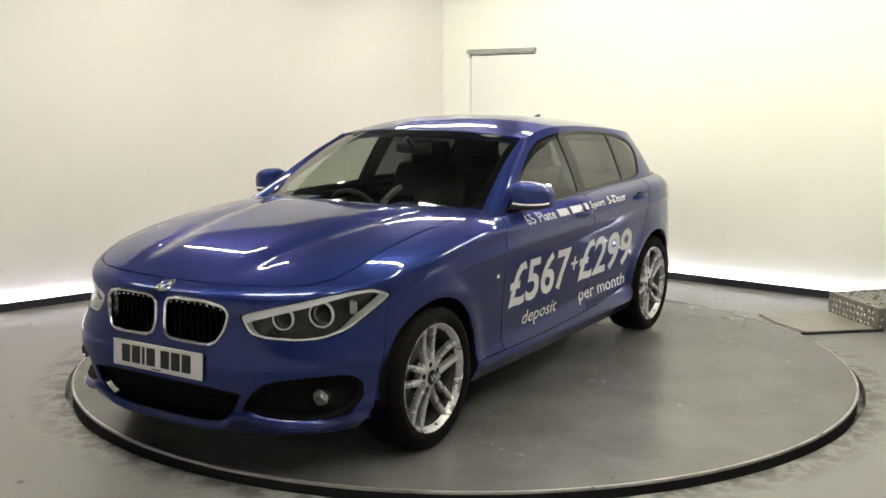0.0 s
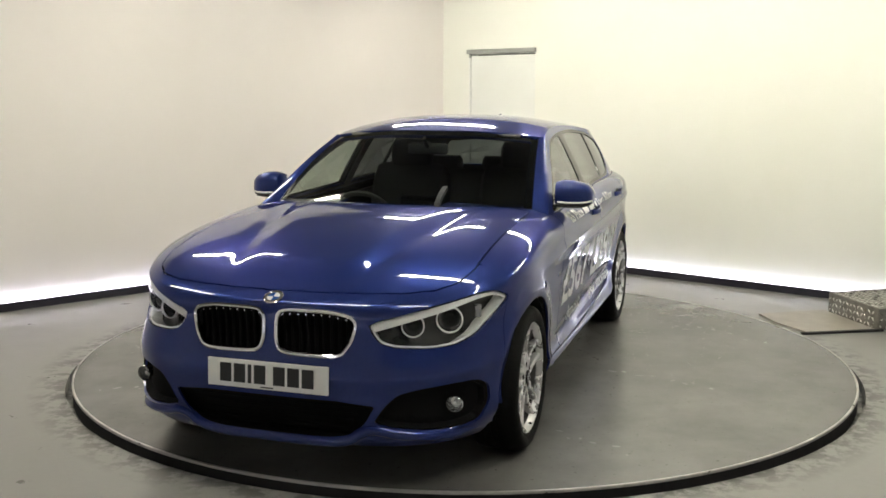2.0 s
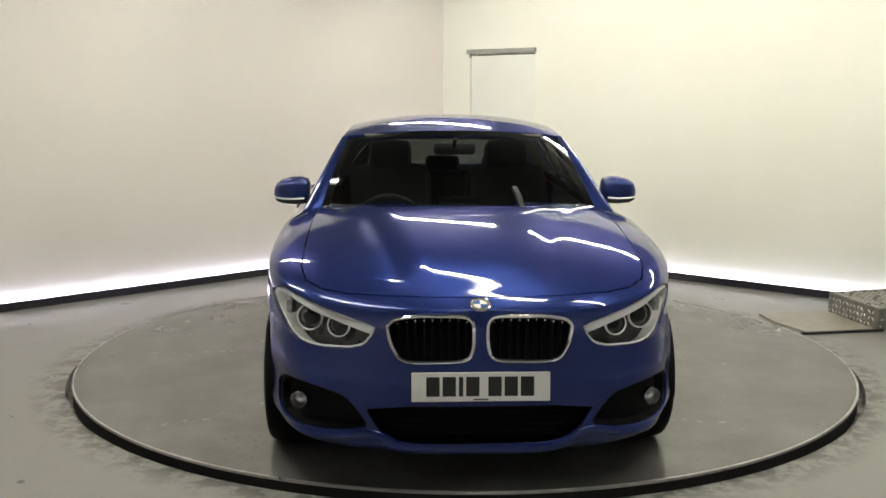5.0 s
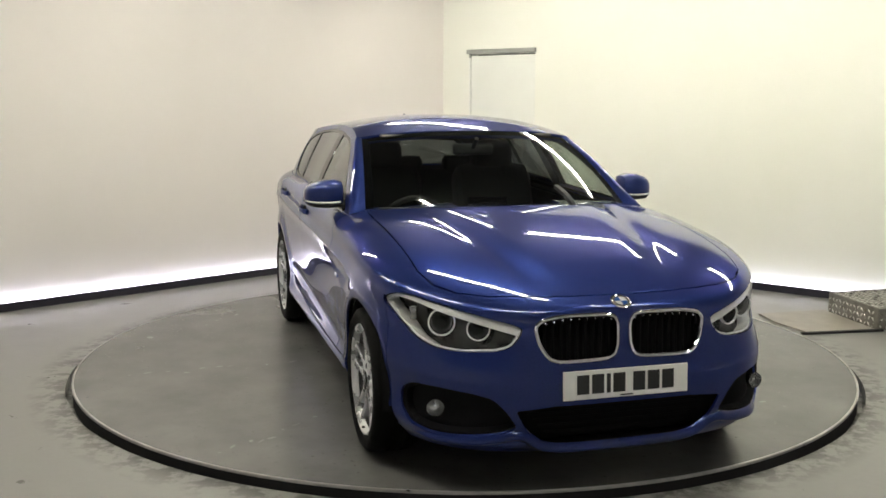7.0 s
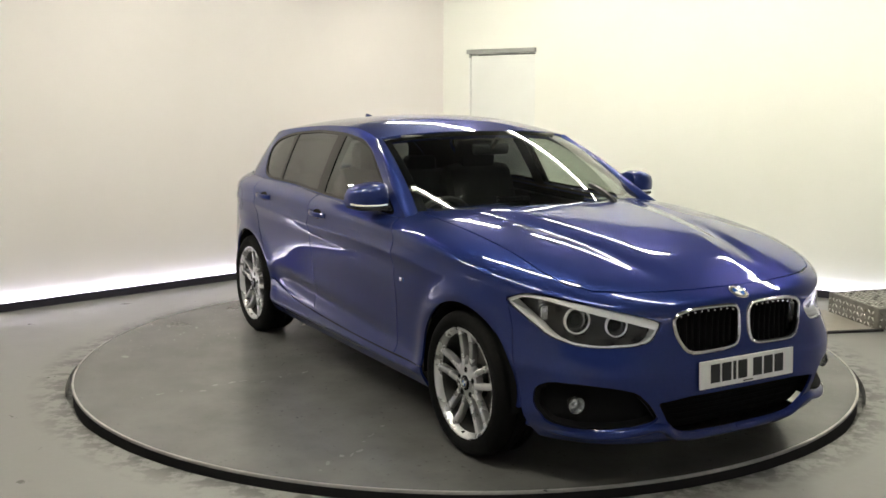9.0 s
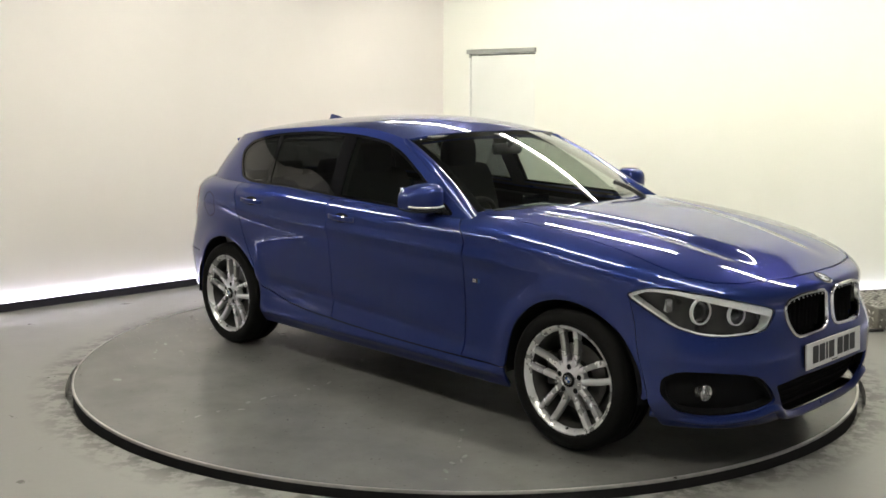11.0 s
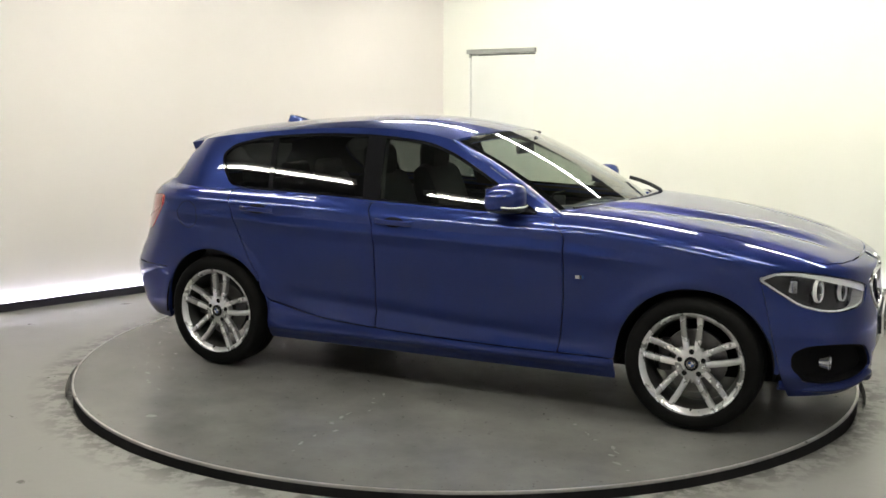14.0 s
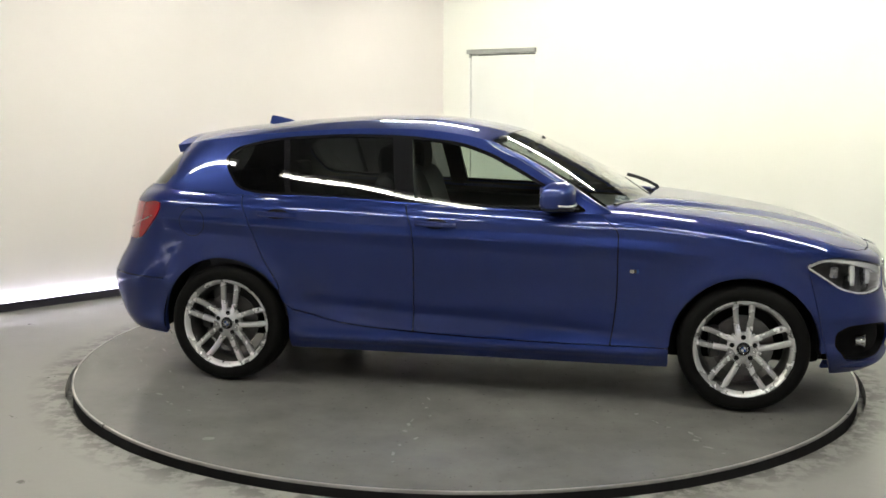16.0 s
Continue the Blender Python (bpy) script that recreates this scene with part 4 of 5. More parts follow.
        bm = box_bm(0.020, 0.012, 0.012, (0, 0, 0), 0.003, 1, Matrix.Translation((0.080 * math.cos(a2), 0.074, 0.080 * math.sin(a2))) @ Matrix.Rotation(-a2, 4, "Y"))
        part("web", bm, M_ALLOY, wheel)
    bm = lathe_bm([(0.0, 0.108), (0.004, 0.108), (0.0045, 0.096)], 10, "y")
    bmesh.ops.translate(bm, vec=(0, 0, -0.214), verts=bm.verts)
    part("valve", bm, M_BLACKSHADE, wheel)
    part("brake_disc", lathe_bm([(0.06, 0.018), (0.150, 0.018), (0.150, -0.004), (0.06, -0.004)], 48, "y", True), M_DISC, wheel, "grey steel brake disc, darkened for the shade behind the spokes")
    part("disc_bell", lathe_bm([(0.0, 0.046), (0.070, 0.046), (0.076, 0.040), (0.078, 0.0), (0.0, 0.0)], 32, "y"), M_ALLOYSHADE, wheel)
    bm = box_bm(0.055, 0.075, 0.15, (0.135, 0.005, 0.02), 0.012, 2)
    part("caliper", bm, M_ALLOYSHADE, wheel, "brake caliper, darkened for the shade behind the spokes")
    return wheel


def emblem(parent, m, r):
    """Round two-tone badge: dark rim, quartered field. Faces +y of m."""
    segs = 32
    ring = lathe_bm([(r, -0.002), (r, 0.001), (r * 0.92, 0.0022), (r * 0.86, 0.001)], segs, "y")
    bmesh.ops.transform(ring, matrix=m, verts=ring.verts)
    base = part("badge", ring, M_CHROME, parent, "round badge with bright rim")
    bm = lathe_bm([(r * 0.90, 0.0006), (r * 0.62, 0.0012)], segs, "y")
    bmesh.ops.transform(bm, matrix=m, verts=bm.verts)
    part("badge_ring", bm, M_INK, parent)
    for q in range(4):
        bm = bmesh.new()
        c = bm.verts.new((0, 0.0014, 0))
        arc = [bm.verts.new((0.63 * r * math.cos(q * math.pi / 2 + i * math.pi / 16), 0.0014, 0.63 * r * math.sin(q * math.pi / 2 + i * math.pi / 16))) for i in range(9)]
        for i in range(8):
            bm.faces.new((c, arc[i], arc[i + 1]))
        bmesh.ops.transform(bm, matrix=m, verts=bm.verts)
        part("badge_quarter", bm, M_BADGEWHITE if q % 2 else M_BADGEBLUE, parent, smooth=False)
    return base


def build_wheels():
    first = build_wheel()
    first.matrix_basis = pose(AXLE, 0.762, WHEEL_R, 0, 4, 0)
    copy_thing(first, pose(AXLE, -0.762, WHEEL_R, 0, 0, 180) @ pose(0, 0, 0, 0, 2, 0))
    copy_thing(first, pose(-AXLE, 0.765, WHEEL_R, 0, 20, 0))
    copy_thing(first, pose(-AXLE, -0.765, WHEEL_R, 0, 0, 180) @ pose(0, 0, 0, 0, -6, 0))
    for cx, r in ((AXLE, ARCH_F), (-AXLE, ARCH_R)):
        for s in (1, -1):
            bm = bmesh.new()
            n = 40
            rows = []
            for i in range(n + 1):
                a = radians(-6 + 192 * i / n)
                c, sn = math.cos(a), math.sin(a)
                rows.append([bm.verts.new((cx + rr * c, s * yy, max(0.24, WHEEL_R + rr * sn))) for rr, yy in ((r + 0.004, 0.855), (r + 0.012, 0.80), (r + 0.012, 0.56), (0.05, 0.56))])
            for p, q in zip(rows, rows[1:]):
                for j in range(3):
                    bm.faces.new((p[j], p[j + 1], q[j + 1], q[j]))
            part("wheel_arch_liner", bm, M_BLACKSHADE, CAR, "black wheel arch liner")


build_wheels()


# ---- nose fittings ----
def on_nose(y, z, out=0.0):
    """A point on the nose and its outward direction."""
    e = 0.004
    a = abs(y)
    xs = front_x(np.array([a, a + e, max(a - e, 0.0), a, a]), np.array([z, z, z, z + e, z - e]))
    dy = float(xs[1] - xs[2]) / (a + e - max(a - e, 0.0)) * (1 if y >= 0 else -1)
    dz = float(xs[3] - xs[4]) / (2 * e)
    n = Vector((1, -dy, -dz)).normalized()
    return Vector((float(xs[0]), y, z)) + n * out, n


def build_nose():
    for s in (1, -1):
        pts, ups = [], []
        k = rounded(KIDNEY, 1)[::2]
        for y, z in k:
            p, n = on_nose(s * y, z, 0.002)
            pts.append(p)
            ups.append(tuple(n))
        part("grille_surround", sweep_bm(pts, [(-0.008, -0.012), (-0.0085, 0.002), (-0.005, 0.008), (0.002, 0.009), (0.007, 0.005), (0.0085, -0.012)], True, ups), M_CHROME, CAR, "bright chrome kidney grille surround")
        for i in range(9):
            y = 0.050 + i * 0.0325
            zs = [z for z in np.linspace(0.545, 0.713, 60) if inside(np.array([y]), np.array([z]), KIDNEY)[0] > 0.004]
            if len(zs) < 4:
                continue
            line = [on_nose(s * y, z, -0.016 - 0.020 * abs(z - zs[-1]) / 0.17)[0] for z in np.linspace(zs[0], zs[-1], 7)]
            part("grille_bar", sweep_bm(line, [(-0.0045, -0.02), (-0.0045, 0.002), (0.0, 0.005), (0.0045, 0.002), (0.0045, -0.02)], up=(1, 0, 0)), M_BLACKSHADE, CAR)
            tip = [on_nose(s * y, z, -0.004)[0] for z in (zs[-1] - 0.014, zs[-1] - 0.008)]
            part("bar_tip", sweep_bm(tip, ring_profile(0.0035, 0.004, 6), up=(1, 0, 0)), M_CHROME, CAR)
    # badge above the grille
    p, n = on_nose(0.0, 0.752, 0.003)
    m = Matrix.Translation(p) @ n.to_track_quat("Y", "Z").to_matrix().to_4x4()
    emblem(CAR, m, 0.041)
    # number plate with plain bars in place of characters
    tilt = Matrix.Translation((2.126, 0, 0.4545)) @ Matrix.Rotation(radians(-3.0), 4, "Y")
    plate = part("number_plate", box_bm(0.008, 0.520, 0.111, (0, 0, 0), 0.003, 2, tilt), M_PLATE, CAR, "white number plate with black bars", smooth=False)
    yy = 0.205
    for wd, gap in ((0.050, 0.011), (0.050, 0.011), (0.016, 0.011), (0.050, 0.033), (0.050, 0.011), (0.050, 0.011), (0.050, 0.0)):
        part("character_bar", box_bm(0.002, wd, 0.074, (0.0047, -yy + wd / 2 - 0.0, 0.002), 0.0005, 1, tilt), M_INK, plate, smooth=False)
        yy -= wd + gap
    part("plate_bar", box_bm(0.002, 0.055, 0.005, (0.0047, 0.0, -0.047), 0.0005, 1, tilt), M_INK, plate, smooth=False)
    part("plate_holder", box_bm(0.03, 0.50, 0.09, (-0.019, 0, 0), 0.004, 1, tilt), M_BLACK, CAR, smooth=False)
    # body-coloured lip: a blade under each corner intake that kicks up beside the lower intake and runs on below it
    for s in (1, -1):
        line = curve([0.10, 0.26, 0.335, 0.385, 0.425, 0.50, 0.62, 0.74, 0.80], [0.190, 0.196, 0.216, 0.252, 0.262, 0.246, 0.232, 0.228, 0.232])
        ys = np.concatenate([np.linspace(0.0, 0.30, 8), np.linspace(0.32, 0.50, 12), np.linspace(0.53, 0.80, 10)])
        pts, ups = [], []
        for y in ys:
            p, n = on_nose(s * y, float(line(y)), -0.004 - 0.022 * float(sstep(0.66, 0.80, y)))
            pts.append(p)
            ups.append(tuple(n))
        part("lip_blade", sweep_bm(pts, [(-0.024, -0.006), (-0.021, 0.008), (-0.010, 0.020), (0.002, 0.024), (0.012, 0.018), (0.022, -0.006)], up=ups), M_PAINT, CAR, "blue front lip blade", sharp=60)
    # lower intake mesh
    for z in (0.245, 0.275, 0.305, 0.335):
        half = min(0.30 + (z - 0.24) * 0.85, 0.40)
        pts = [on_nose(y, z, -0.045)[0] for y in np.linspace(-half, half, 17)]
        part("intake_bar", sweep_bm(pts, ring_profile(0.004, 0.004, 6)), M_BLACKSHADE, CAR)
    for s in (1, -1):
        p, n = on_nose(s * 0.715, 0.352, -0.022)
        ax = Vector((1, 0.12 * s, 0)).normalized()
        m = Matrix.Translation(p + Vector((0.012, 0, 0))) @ ax.to_track_quat("Y", "Z").to_matrix().to_4x4()
        bm = lathe_bm([(0.0, -0.03), (0.024, -0.03), (0.032, 0.004), (0.034, 0.010), (0.032, 0.013), (0.029, 0.006), (0.020, -0.02), (0.0, -0.024)], 32, "y")
        bmesh.ops.transform(bm, matrix=m, verts=bm.verts)
        fog = part("fog_lamp", bm, M_REFLECT, CAR, "round clear fog lamp with bright reflector")
        bm = lathe_bm([(0.0, 0.012), (0.015, 0.011), (0.029, 0.007)], 28, "y")
        bmesh.ops.transform(bm, matrix=m, verts=bm.verts)
        part("fog_lens", bm, M_LENS, fog)
        bm = lathe_bm([(0.0, 0.002), (0.008, 0.0), (0.009, -0.02)], 16, "y")
        bmesh.ops.transform(bm, matrix=m, verts=bm.verts)
        part("bulb_cap", bm, M_CHROME, fog)
    # lamp internals
    lamps = [o for o in CAR.children if o.name.startswith("headlamp")]
    for lamp in lamps:
        s = lamp["side"]
        del lamp["side"]
        for y, z, r in ((0.555, 0.655, 0.046), (0.680, 0.668, 0.054)):
            p, n = on_nose(s * y, z, -0.030)
            ax = Vector((1.0, 0.25 * s, 0.05)).normalized()
            m = Matrix.Translation(p - ax * 0.012) @ ax.to_track_quat("Y", "Z").to_matrix().to_4x4()
            bm = lathe_bm([(r * 0.99, -0.002), (r, 0.010), (r * 0.97, 0.014), (r * 0.90, 0.014), (r * 0.86, 0.006)], 36, "y")
            bmesh.ops.transform(bm, matrix=m, verts=bm.verts)
            part("corona_ring", bm, M_LAMPWHITE, lamp, "white daytime-light ring")
            bm = lathe_bm([(r * 0.87, 0.008), (r * 0.76, -0.012), (r * 0.55, -0.016)], 32, "y")
            bmesh.ops.transform(bm, matrix=m, verts=bm.verts)
            part("lamp_cone", bm, M_REFLECT, lamp)
            bm = lathe_bm([(0.0, 0.012), (r * 0.3, 0.008), (r * 0.56, -0.002), (r * 0.64, -0.014)], 28, "y")
            bmesh.ops.transform(bm, matrix=m, verts=bm.verts)
            part("projector", bm, M_GLOSSBLK, lamp, "dark glass projector")
        p, n = on_nose(s * 0.765, 0.690, -0.03)
        part("indicator", box_bm(0.03, 0.035, 0.055, (0, 0, 0), 0.008, 2, Matrix.Translation(p) @ Matrix.Rotation(radians(-55 * s), 4, "Z")), M_REFLECT, lamp, "bright indicator chamber")


build_nose()


# ---- mirrors, handles, aerial, wipers ----
def blob_bm(rows, n=20, power=2.6):
    """Loft of rounded sections: (y, x centre, z centre, half x, half z)."""
    bm = bmesh.new()
    rings = []
    for y, cx, cz, ax, az in rows:
        ring = []
        for k in range(n):
            a = 2 * math.pi * k / n
            c, s = math.cos(a), math.sin(a)
            ring.append(bm.verts.new((cx + ax * math.copysign(abs(c) ** (2 / power), c), y, cz + az * math.copysign(abs(s) ** (2 / power), s))))
        rings.append(ring)
    for p, q in zip(rings, rings[1:]):
        for k in range(n):
            bm.faces.new((p[k], p[(k + 1) % n], q[(k + 1) % n], q[k]))
    bm.faces.new(rings[0])
    bm.faces.new(rings[-1])
    return bm


def build_mirrors():
    for s in (1, -1):
        sh = -0.065
        rows = [(s * 0.775, 0.500, 1.035, 0.035, 0.045), (s * 0.785, 0.503, 1.040, 0.060, 0.062), (s * 0.82, 0.505, 1.045, 0.078, 0.068), (s * 0.87, 0.500, 1.044, 0.082, 0.067),
                (s * 0.92, 0.487, 1.037, 0.075, 0.060), (s * 0.95, 0.474, 1.030, 0.060, 0.048), (s * 0.966, 0.465, 1.022, 0.036, 0.028)]
        mir = part("door_mirror", blob_bm([(r[0], r[1] + sh, *r[2:]) for r in rows], 28, 3.1), M_PAINT, CAR, "blue door mirror with black foot")
        rows = [(s * 0.765, 0.498, 0.990, 0.030, 0.010), (s * 0.79, 0.502, 0.984, 0.066, 0.013), (s * 0.86, 0.500, 0.982, 0.080, 0.014), (s * 0.92, 0.487, 0.985, 0.072, 0.014), (s * 0.955, 0.472, 0.992, 0.045, 0.010)]
        part("mirror_base", blob_bm([(r[0], r[1] + sh, *r[2:]) for r in rows], 20), M_BLACK, mir, "black mirror underside")
        rows = [(s * 0.70, 0.560, 0.962, 0.050, 0.018), (s * 0.74, 0.52, 0.968, 0.045, 0.017), (s * 0.79, 0.46, 0.980, 0.04, 0.016)]
        part("mirror_arm", blob_bm(rows, 16), M_BLACK, mir)
        pts = [(0.582 - 0.002, s * 0.80, 1.003), (0.584, s * 0.85, 1.0), (0.567, s * 0.91, 1.0), (0.540, s * 0.945, 1.002), (0.505, s * 0.964, 1.006)]
        part("repeater", sweep_bm([(x + sh, y, z) for x, y, z in pts], ring_profile(0.004, 0.005, 6)), M_LAMPWHITE, mir, "slim clear indicator strip")
        bm = box_bm(0.004, 0.135, 0.095, (0, 0, 0), 0.0015, 1, Matrix.Translation((0.418 + sh, s * 0.865, 1.043)) @ Matrix.Rotation(radians(4 * s), 4, "Z"))
        part("mirror_glass", bm, M_MIRROR, mir, smooth=False)


build_mirrors()


def side_y(x, z):
    return float(y_half(x, z))


def build_handles():
    for s in (1, -1):
        for dn, x0, z0 in (("front_door", -0.185, 0.892), ("rear_door", -1.035, 0.920)):
            kids = [o for o in CAR.children if o.name.startswith(dn)]
            door = [o for o in kids if (sum(v.co.y for v in o.data.vertices) > 0) == (s > 0)][0]
            pts = []
            for i in range(11):
                t = i / 10
                x = x0 + 0.105 - 0.21 * t
                z = z0 + 0.006 * (t - 0.5)
                pts.append((x, s * (side_y(x, z) + 0.002 + 0.026 * math.sin(math.pi * t) ** 0.6), z))
            part("door_handle", sweep_bm(pts, [(-0.012, -0.006), (-0.014, 0.0), (-0.010, 0.006), (0.010, 0.006), (0.014, 0.0), (0.012, -0.006)], up=(0, s, 0)), M_PAINT, door, "blue bow door handle")
            # flat near-black oval paints the shade of the scoop behind the bow
            bm = bmesh.new()
            ring = []
            for k in range(24):
                a = 2 * math.pi * k / 24
                x = x0 + 0.062 * math.cos(a)
                z = z0 + 0.026 * math.sin(a)
                ring.append(bm.verts.new((x, s * (side_y(x, z) + 0.0015), z)))
            bm.faces.new(ring)
            part("handle_recess", bm, M_BLACKSHADE, door, "flat dark oval for the shade of the handle scoop", smooth=False)
            if dn == "front_door" and s < 0:
                bm = lathe_bm([(0.0, 0.003), (0.010, 0.002), (0.011, -0.003)], 16, "y")
                bmesh.ops.transform(bm, matrix=Matrix.Translation((x0 - 0.085, -side_y(x0 - 0.085, z0) - 0.012, z0)) @ Matrix.Rotation(math.pi, 4, "Z"), verts=bm.verts)
                part("key_lock", bm, M_CHROME, door)
    # small wing emblems: plain tricolour chips
    for s in (1, -1):
        for k, m in enumerate((M_BADGEBLUE, M_INK, M_CHROME, M_CHROME)):
            x = 0.828 - 0.011 * k
            part("wing_emblem", box_bm(0.010, 0.003, 0.018, (x, s * (side_y(x, 0.684) + 0.001), 0.684), 0.0006, 1), m, CAR, smooth=False)
    # fuel flap outline on the right
    pts = [(-1.52 + 0.075 * math.cos(a), -(side_y(-1.52 + 0.075 * math.cos(a), 0.865 + 0.075 * math.sin(a)) + 0.0002), 0.865 + 0.075 * math.sin(a)) for a in np.linspace(0, 2 * math.pi, 40)[:-1]]
    part("fuel_flap_gap", sweep_bm(pts, ring_profile(0.0018, 0.0012, 4), True, (0, 1, 0)), M_BLACKSHADE, CAR, "round fuel flap shut line")
    # shark-fin aerial
    bm = bmesh.new()
    prof = [(-1.245, 0.0, 0.020), (-1.29, 0.018, 0.026), (-1.34, 0.034, 0.026), (-1.378, 0.044, 0.021), (-1.392, 0.043, 0.016), (-1.402, 0.0, 0.018)]
    rings = []
    for x, h, w in prof:
        z = float(f_roof(x)) - 0.004
        rings.append([bm.verts.new((x, w, z)), bm.verts.new((x, w * 0.45, z + h * 0.7 + 0.004)), bm.verts.new((x, w * 0.12, z + h + 0.006)), bm.verts.new((x, -w * 0.12, z + h + 0.006)), bm.verts.new((x, -w * 0.45, z + h * 0.7 + 0.004)), bm.verts.new((x, -w, z))])
    for p, q in zip(rings, rings[1:]):
        for k in range(5):
            bm.faces.new((p[k], p[k + 1], q[k + 1], q[k]))
    bm.faces.new(rings[0])
    bm.faces.new(rings[-1])
    part("aerial", bm, M_PAINT, CAR, "blue shark-fin roof aerial", sharp=60)
    # wipers lie along the foot of the windscreen
    for pts in ([(0.915, -0.02, 0.985), (0.885, -0.25, 0.990), (0.78, -0.50, 0.990), (0.70, -0.64, 0.985)], [(0.91, 0.46, 0.962), (0.905, 0.25, 0.985), (0.915, 0.08, 0.988)]):
        wip = part("wiper", sweep_bm(pts, ring_profile(0.008, 0.006, 8)), M_BLACK, CAR, "black wiper blade")
    # humped wiper arm that stands up over the scuttle
    part("wiper_arm", sweep_bm([(0.93, 0.30, 0.985), (0.915, 0.29, 1.012), (0.86, 0.285, 1.040), (0.80, 0.28, 1.062), (0.74, 0.275, 1.078)], [(-0.014, -0.010), (-0.012, 0.008), (0.012, 0.008), (0.014, -0.010)], up=(0.4, 0, 1)), M_BLACK, CAR, "black humped wiper arm")
    cowl = [(0.915 - 0.225 * abs(a) ** 2.2, 0.70 * a, 0.955) for a in np.linspace(-1, 1, 33)]
    part("cowl", sweep_bm(cowl, [(-0.05, -0.012), (-0.05, 0.006), (0.06, 0.010), (0.06, -0.012)]), M_BLACK, CAR, "black scuttle panel")


build_handles()


# ---- lettering on the left doors ----
def lettering(text, x0, z0, height, width, material=None, bold=0.0, slope=0.0):
    """Words that start at x0 and run rearward, laid on the bodywork."""
    cu = bpy.data.curves.new("lettering", "FONT")
    cu.body = text
    cu.size = 1.0
    cu.offset = bold
    cu.resolution_u = 3
    tmp = bpy.data.objects.new("tmp", cu)
    scene.collection.objects.link(tmp)
    me = bpy.data.meshes.new_from_object(tmp)
    bpy.data.objects.remove(tmp)
    bpy.data.curves.remove(cu)
    bm = bmesh.new()
    bm.from_mesh(me)
    bmesh.ops.triangulate(bm, faces=bm.faces[:])
    xs = [v.co.x for v in bm.verts]
    ys = [v.co.y for v in bm.verts]
    sx, sz = width / (max(xs) - min(xs)), height / (max(ys) - min(ys))
    bmesh.ops.subdivide_edges(bm, edges=[e for e in bm.edges if e.calc_length() > 0.12], cuts=2, use_grid_fill=False)
    bmesh.ops.triangulate(bm, faces=bm.faces[:])
    mx, my = min(xs), min(ys)
    vx = np.array([x0 - (v.co.x - mx) * sx for v in bm.verts])
    vz = np.array([z0 + (v.co.y - my) * sz for v in bm.verts]) + slope * (vx - x0)
    vy = y_half(vx, vz) + 0.0018
    for v, x, y, z in zip(bm.verts, vx, vy, vz):
        v.co = (x, y, z)
    for f in bm.faces:
        f.normal_update()
        if f.normal.y < 0:
            f.normal_flip()
    bpy.data.meshes.remove(me)
    # one mesh for each character: loose pieces that overlap along the line belong together
    left = set(bm.faces)
    groups = []
    while left:
        seed = left.pop()
        isl, todo = {seed}, [seed]
        while todo:
            f = todo.pop()
            for v in f.verts:
                for g in v.link_faces:
                    if g in left:
                        left.discard(g)
                        isl.add(g)
                        todo.append(g)
        cx = [v.co.x for f in isl for v in f.verts]
        groups.append([min(cx), max(cx), isl])
    groups.sort(key=lambda g: g[0])
    merged = []
    for g in groups:
        if merged and g[0] < merged[-1][1] - 0.3 * (g[1] - g[0]):
            merged[-1][1] = max(merged[-1][1], g[1])
            merged[-1][2] |= g[2]
        else:
            merged.append(g)
    for a, b, fs in merged:
        idx, pts, faces = {}, [], []
        for f in fs:
            row = []
            for v in f.verts:
                if v not in idx:
                    idx[v] = len(pts)
                    pts.append(tuple(v.co))
                row.append(idx[v])
            faces.append(row)
        link("letter", mesh_from("letter", pts, faces), material or M_VINYL, CAR, "white vinyl letter on the doors")
    bm.free()


def letter_bar(x0, x1, z0, z1):
    """A plain bar where a brand word stands."""
    n = 8
    X, Z = np.meshgrid(np.linspace(x0, x1, n), np.linspace(z0, z1, 4), indexing="ij")
    P = np.stack([X, y_half(X, Z) + 0.0012, Z], 2)
    panel("lettering_bar", P, np.ones(X.shape), M_VINYL, CAR, "white vinyl bar on the doors", depth=0.001)


def build_lettering():
    lettering("\u00a3567", 0.665, 0.497, 0.225, 0.70, bold=0.022, slope=-0.01)
    lettering("+", -0.055, 0.585, 0.075, 0.085, bold=0.015)
    lettering("\u00a3299", -0.165, 0.503, 0.228, 0.765, bold=0.022, slope=-0.01)
    lettering("deposit", 0.495, 0.362, 0.095, 0.41, bold=0.008)
    lettering("per month", -0.215, 0.362, 0.098, 0.665, bold=0.008)
    lettering("65 Plate", 0.49, 0.896, 0.046, 0.33, bold=0.012, slope=-0.012)
    letter_bar(0.12, 0.0, 0.903, 0.938)
    letter_bar(-0.04, -0.18, 0.905, 0.940)
    letter_bar(-0.22, -0.26, 0.908, 0.943)
    lettering("Sport", -0.29, 0.900, 0.046, 0.20, bold=0.012, slope=-0.012)
    lettering("5-Door", -0.54, 0.912, 0.042, 0.27, bold=0.012, slope=-0.012)


build_lettering()


